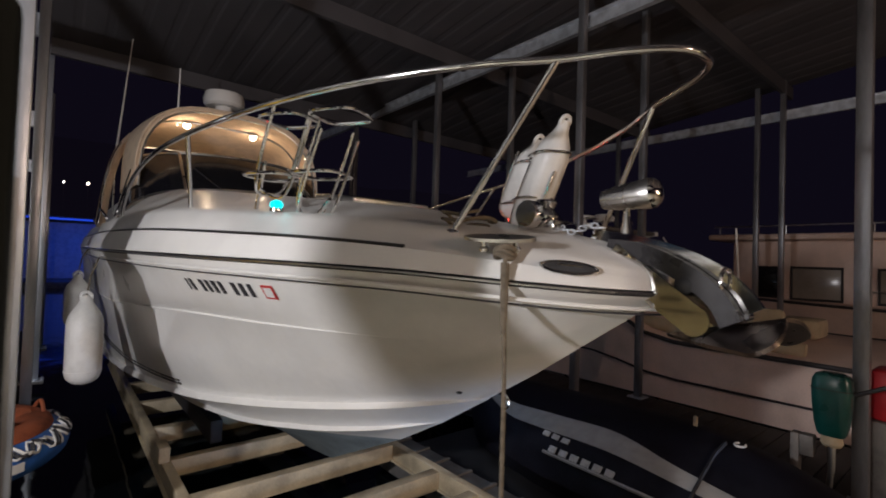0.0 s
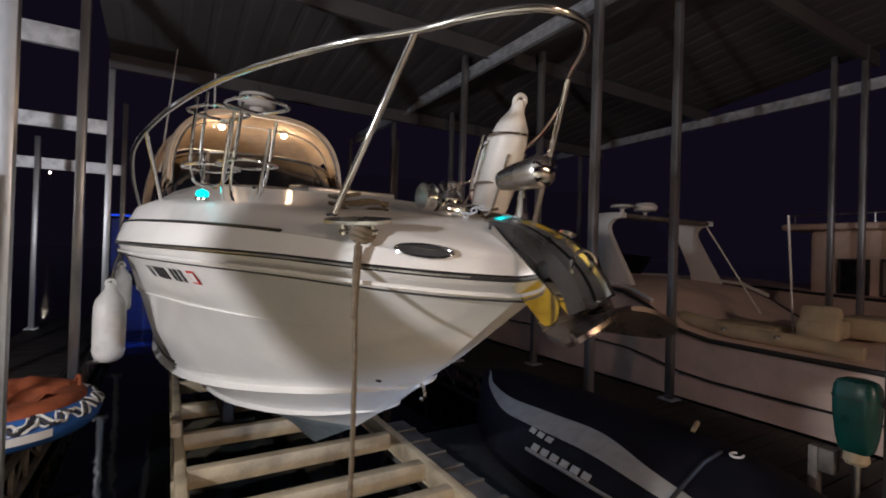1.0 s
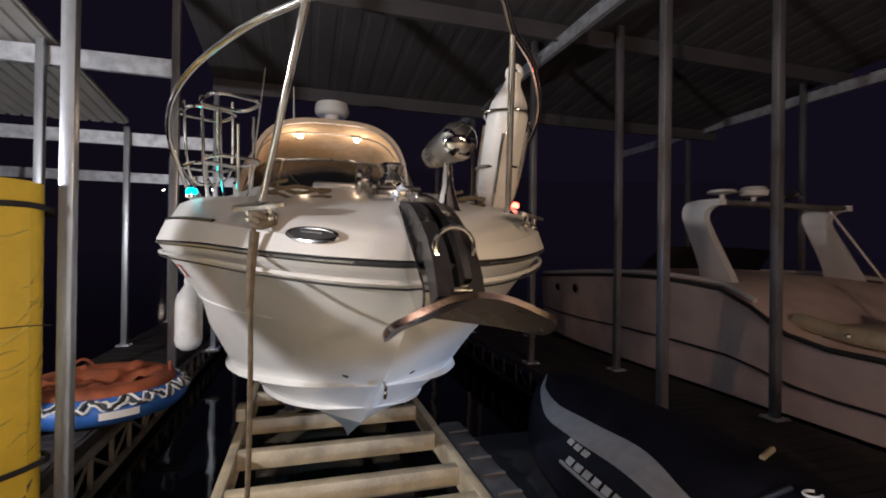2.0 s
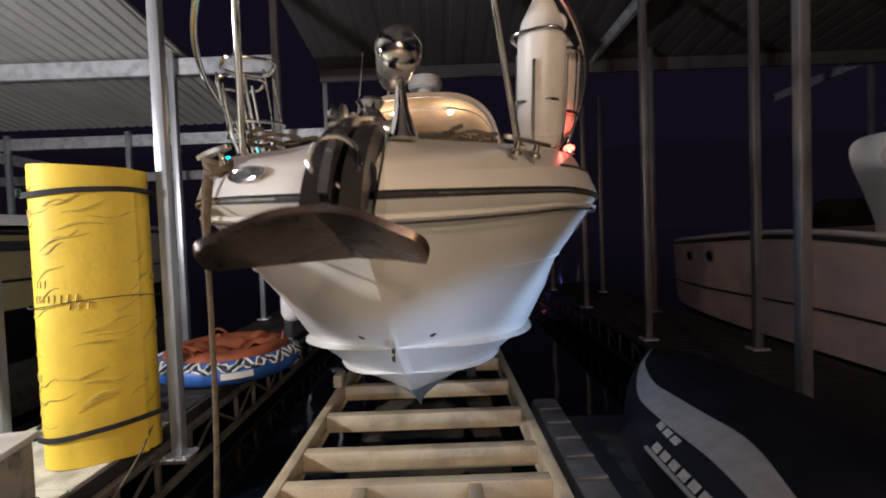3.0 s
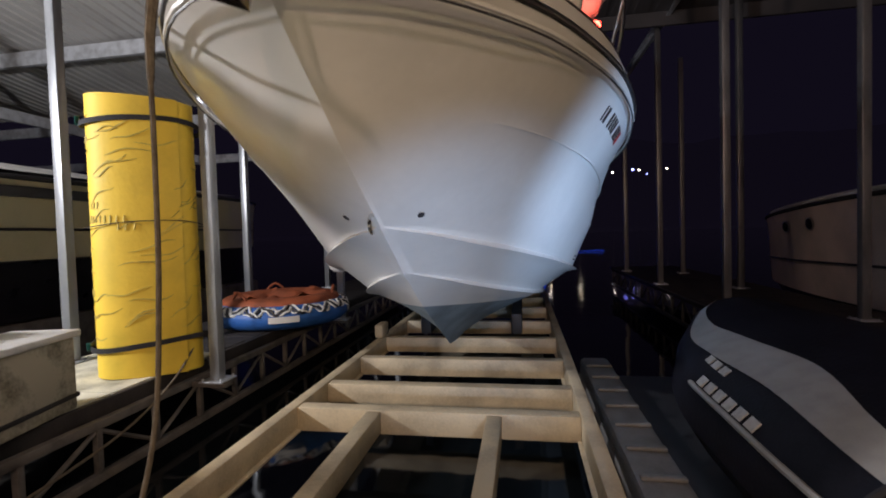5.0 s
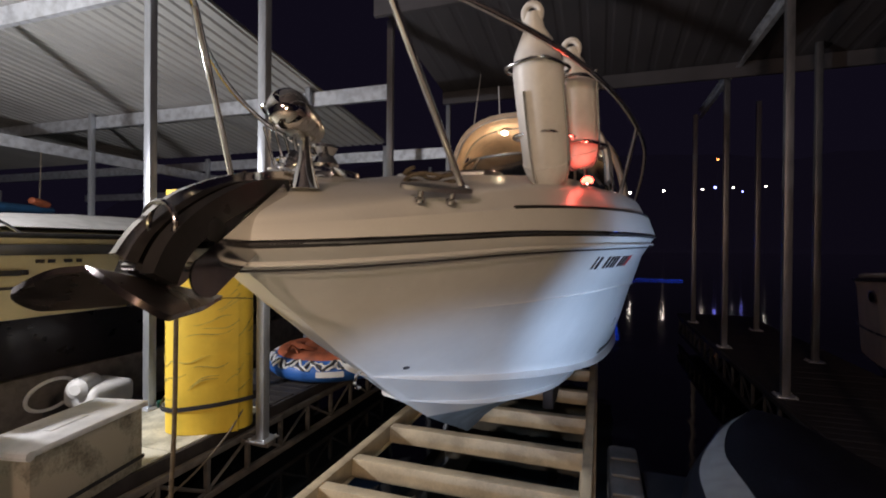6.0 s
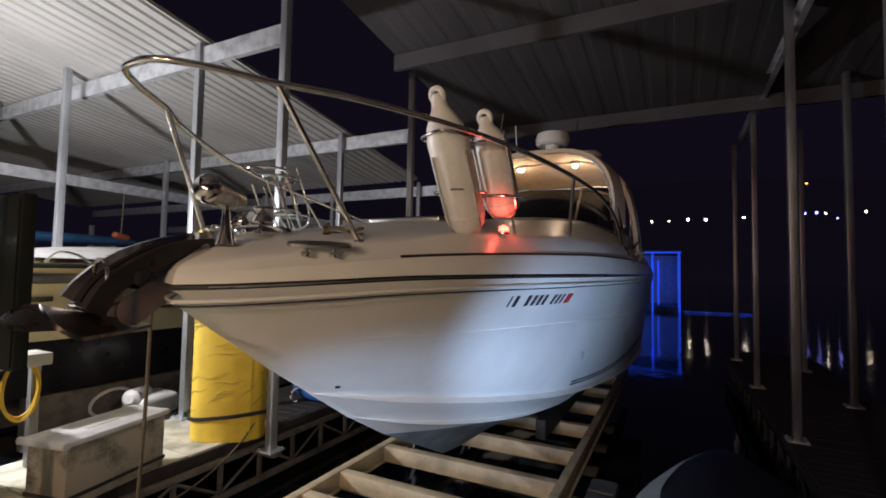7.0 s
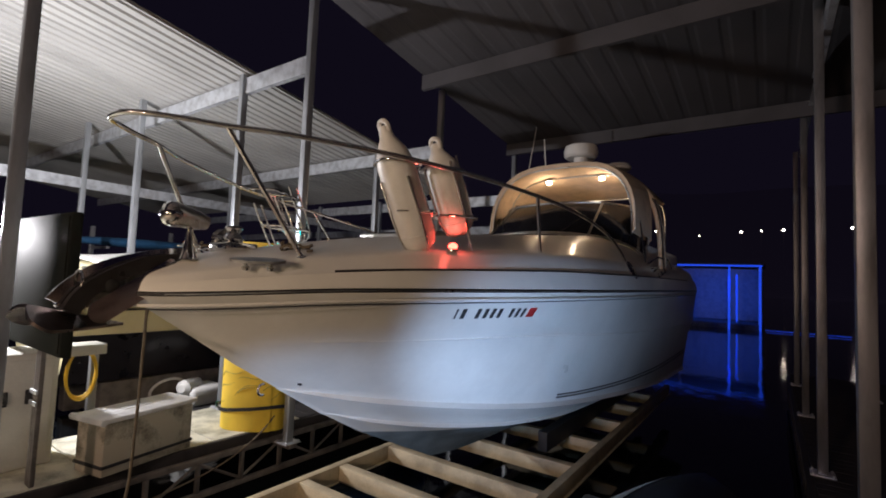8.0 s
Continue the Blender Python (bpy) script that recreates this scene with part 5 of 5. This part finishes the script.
part("arch_light", Geo().lathe([(0.02, 0), (0.03, 0.06), (0.15, 0.08), (0.17, 0.14), (0.12, 0.19), (0.02, 0.2)], pose(6.5, 3.98, 2.2), 18), GEL, nb)
for q in (0, -1):
    part("toe_rail", Geo().tube([r[q] + Vector((0.07 if q == 0 else -0.07, 0, 0.06)) for r in nrows[7:23]], 0.028, 8), GEL, nb, "white moulded toe rail")
part("arch_horn", Geo().lathe([(0.02, 0), (0.05, 0.1), (0.09, 0.2)], pose(7.0, 4.0, 2.26, 60, 0, 20), 14), CHROME, nb)
for x, y, w, d, h in ((5.95, 1.55, 0.5, 0.3, 0.2), (6.5, 1.3, 0.5, 0.42, 0.22), (6.0, 2.0, 0.5, 0.7, 0.07)):
    part("seat_cushion", Geo().rbox((x, y, 0.84), (x + w, y + d, 0.84 + h), 0.05), BEIGE, nb)
part("seat_back", Geo().rbox((-0.07, 0, 0), (0.07, 0.34, 0.36), 0.055, pose(6.0, 1.5, 0.83, 0, 14, 0)), BEIGE, nb)
part("side_bolster", Geo().tube(smooth_path([(5.78, 1.25, 0.8), (5.76, 1.7, 0.83), (5.74, 2.3, 0.85), (5.78, 2.9, 0.92)], 6), 0.075, 10), BEIGE, nb)
part("coaming_pad", Geo().rbox((5.72, 1.9, 0.86), (5.86, 3.0, 0.93), 0.03), BEIGE, nb)
for y in (1.85, 2.35):
    part("deck_fitting", Geo().lathe([(0.03, 0), (0.03, 0.02), (0.012, 0.03)], pose(5.62, y, 0.86), 12), CHROME, nb)
part("windscreen", Geo().grid([[(5.8, 5.2, 1.3), (6.1, 5.6, 1.32), (7.8, 5.6, 1.32), (8.1, 5.2, 1.3)], [(5.9, 4.9, 1.62), (6.2, 5.2, 1.66), (7.7, 5.2, 1.66), (8.0, 4.9, 1.62)]]), SMOKE, nb)
part("rod", Geo().tube([(6.3, 2.0, 0.86), (6.25, 2.05, 2.1)], 0.012, 8), FEND, nb)
part("rod", Geo().tube([(6.9, 2.6, 0.95), (6.2, 2.9, 2.0)], 0.01, 8), FEND, nb)

fb, frows = simple_boat("cabin_boat", 11.9, -3.5, 6.2, 1.5, spline([-3.5, 1, 6.2], [0.95, 1.0, 1.15]), -0.35, OLDGEL, DKHULL, 0.05, "pale cabin boat with square windows in a far slip")
cab = Geo().rbox((10.75, -1.0, 0.8), (13.0, 3.6, 2.2), 0.08)
cb = part("cabin", cab, OLDGEL, fb)
part("cabin_roof", Geo().rbox((10.55, -1.3, 2.2), (13.2, 4.0, 2.32), 0.05), OLDGEL, cb)
for y in (-0.5, 0.6, 1.83, 2.75):
    wide = 0.74 if y < 2.7 else 0.4
    w = part("window", Geo().rbox((10.73, y, 1.09), (10.76, y + wide, 1.68), 0.03), WINPALE if y < 2.7 else SMOKE, cb, "window with a pale reflection in its colour" if y < 2.7 else "")
    part("window_frame", Geo().tube([(10.735, y, 1.09), (10.735, y + wide, 1.09), (10.735, y + wide, 1.68), (10.735, y, 1.68)], 0.03, 6, True), RUBBER, w, "black rubber window frame")
part("cabin_stripe", Geo().rbox((10.735, -0.99, 0.86), (10.749, 3.59, 0.95), 0.004), BLUEV, cb, "navy cabin stripe")
part("roof_rail", Geo().tube([(10.65, -1.2, 2.48), (10.65, 3.9, 2.48)], 0.015, 6), STEEL, cb)
for y in (-1.1, 0.15, 1.4, 2.65, 3.8):
    part("roof_rail_post", Geo().tube([(10.65, y, 2.3), (10.65, y, 2.48)], 0.012, 6), STEEL, cb)
part("side_rail", Geo().tube([(10.5, -2.9, 0.55 + 0.75), (10.5, 1.6, 1.3)], 0.012, 6), STEEL, fb)
for y in (-2.9, -1.4, 0.1, 1.6):
    part("side_rail_post", Geo().tube([(10.5, y, 0.98), (10.5, y, 1.3)], 0.012, 6), STEEL, fb)

lb, lrows = simple_boat("covered_runabout", -3.75, 1.75, 8.6, 1.25, spline([1.75, 4, 8.6], [1.58, 1.58, 1.62]), 0.2, CREAMHULL, DKHULL, 0.82, "cream runabout with dark bottom under a white cover", "far")
rows = []
for i in range(17):
    y = 1.95 + 5.0 * i / 16
    rows.append([Vector((-3.75 + 1.1 * k, y, 1.66 + (0.2 + 0.06 * noise.noise((y * 2, k, 0))) * (1 - k * k) * (0.45 + 0.55 * math.sin(math.pi * i / 16)))) for k in np.linspace(-1, 1, 15)])
part("boat_cover", Geo().grid(rows).grid([rows[0], [p - Vector((0, 0, 0.03)) for p in rows[0]]]), TARP, lb, "white canvas boat cover")
part("bow_grip", Geo().tube(smooth_path([(-2.6, 2.1, 1.62), (-2.58, 2.2, 1.72), (-2.55, 2.35, 1.7), (-2.54, 2.5, 1.6)], 5), 0.012, 8), CHROME, lb)
for y in (1.9, 2.3):
    part("side_slot", Geo().rbox((-2.545, y, 1.22), (-2.525, y + 0.26, 1.27), 0.008), DKHULL, lb)
for k, (y, wdt) in enumerate(((2.62, 0.07), (2.72, 0.06), (2.86, 0.07), (2.97, 0.05))):
    part("print_bar", Geo().rbox((-2.545, y, 1.325), (-2.53, y + wdt, 1.36), 0.003), DKHULL, lb)
part("hull_band", Geo().rbox((-2.53, 1.95, 1.4), (-2.49, 4.6, 1.5), 0.01), PORTG, lb, "grey moulded band along the hull")
part("lift_bunk", Geo().rbox((-4.4, 2.2, -0.4), (-4.2, 8, 0.18), 0.02), DARKST, lb)
part("lift_bunk", Geo().rbox((-3.2, 2.2, -0.4), (-3.0, 8, 0.18), 0.02), DARKST, lb)

pm = thing("water_pump", (0, 0, 0), "white plastic pump with a coiled hose on a small float", "pump")
part("pump_float", Geo().rbox((-2.95, 2.9, -0.5), (-2.2, 3.6, -0.16), 0.05), RUBBER, pm)
part("pump_body", Geo().rbox((-2.8, 3.0, -0.16), (-2.35, 3.45, 0.08), 0.06, seg=3), FEND, pm)
part("pump_motor", Geo().lathe([(0.09, -0.16), (0.1, 0.0), (0.1, 0.12), (0.05, 0.16)], pose(-2.55, 3.05, 0.08, 90, 0, 30), 16), FEND, pm)
part("hose", Geo().tube([(-2.75 + 0.06 * math.sin(a), 2.88 + 0.22 * math.cos(a), 0.02 + 0.16 * math.sin(a)) for a in np.linspace(0.3, 5.4, 24)], 0.018, 8), FEND, pm)

# ---- blue lit dock and the far shore lamps ----
bd = thing("blue_lit_dock", (0, 0, 0), "distant boat dock edged with glowing blue strips", "dock")
for x in (-0.5, 1.88, 3.3):
    part("blue_post", Geo().rbox((x - 0.05, 29.94, WATER_Z), (x + 0.05, 30.06, 2.98), 0.01), L_BLUE if x > 0 else GALV, bd)
part("blue_post", Geo().rbox((2.1, 31.9, WATER_Z), (2.18, 32.0, 2.6), 0.01), L_BLUE, bd)
part("blue_eave", Geo().rbox((-2.4, 29.9, 2.98), (3.4, 30.0, 3.07), 0.01), L_BLUE, bd, "glowing blue strip")
part("dock_roof", Geo().rbox((-2.6, 30.01, 3.08), (3.5, 35, 3.16), 0.02), DARKST, bd)
part("dock_deck", Geo().rbox((-2.4, 30.2, WATER_Z - 0.1), (3.4, 35, -0.15), 0.02), DARKST, bd)
part("blue_low", Geo().rbox((3.5, 30.3, -0.4), (7.0, 30.33, -0.385), 0.01), L_BLUE, bd)
part("side_panel", Geo().rbox((3.2, 30.1, -0.14), (3.25, 33.9, 2.9), 0.01), TARP, bd)
part("back_wall", Geo().rbox((-2.4, 33.92, -0.14), (3.4, 34.0, 3.0), 0.01), TARP, bd, "pale wall washed in blue light")
lamp("blue_led_glow", "AREA", (1.2, 30.6, 2.9), 85, (0.02, 0.1, 1.0), 3.0, (1.2, 33, 0.0))
far = [(-22, 25.6, 0, 0.5), (-6.3, 27, 0, 0.8), (0.8, 27.2, 0, 0.6), (8.4, 27.5, 0, 1), (15.4, 27.3, 0, 0.9), (29.7, 27.7, 0, 1), (45.5, 28, 0, 0.7), (50.6, 28.6, 1, 1), (54.6, 28.8, 1, 0.9), (57.5, 28.4, 0, 0.6), (51.5, 41, 2, 0.7), (61.2, 26.4, 1, 0.6), (70, 28.6, 0, 0.7), (-40, 28, 0, 0.8), (-60, 27, 0, 0.7)]
for x, z, k, big in far:
    g = Geo().lathe([(0.05 * big, -0.55 * big), (0.42 * big, -0.3 * big), (0.55 * big, 0), (0.42 * big, 0.3 * big), (0.05 * big, 0.55 * big)], pose(x, 235, z), 10)
    fl_ = thing("shore_lamp", (0, 0, 0), ("small white lamp glowing on the far shore", "small blue lamp glowing on the far shore", "small orange lamp glowing on the far shore")[k], "lamp", "far shore lamps")
    part("globe", g, (L_FAR, L_FARB, L_FARO)[k], fl_)
    part("mast", Geo().tube([(x, 235.5, z - 0.7), (x, 236, WATER_Z - 1)], 0.12, 6), FARLAND, fl_)

# ---- dock boards and panels, piece by piece ----
def pieces(name, parent, x0, x1, y0, y1, step, gap, material, jitter):
    me = mesh_of(name, Geo().rbox((x0, -step / 2 + gap / 2, -0.02), (x1, step / 2 - gap / 2, 0.0), 0.004, seg=1), material)
    rnd2 = random.Random(9)
    y = y0 + step / 2
    while y < y1:
        o = new(name, me)
        o.parent, o.location = parent, (rnd2.uniform(-jitter, jitter), y, DOCK_Z + rnd2.uniform(-0.002, 0.001) - 0.001)
        y += step


pieces("deck_panel", dock_left, -1.5, -0.47, 0.335, 3.2, 0.955, 0.012, CONC, 0.0)
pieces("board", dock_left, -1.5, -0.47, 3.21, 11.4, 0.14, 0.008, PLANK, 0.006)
# right dock boards, dark in colour where little light reaches
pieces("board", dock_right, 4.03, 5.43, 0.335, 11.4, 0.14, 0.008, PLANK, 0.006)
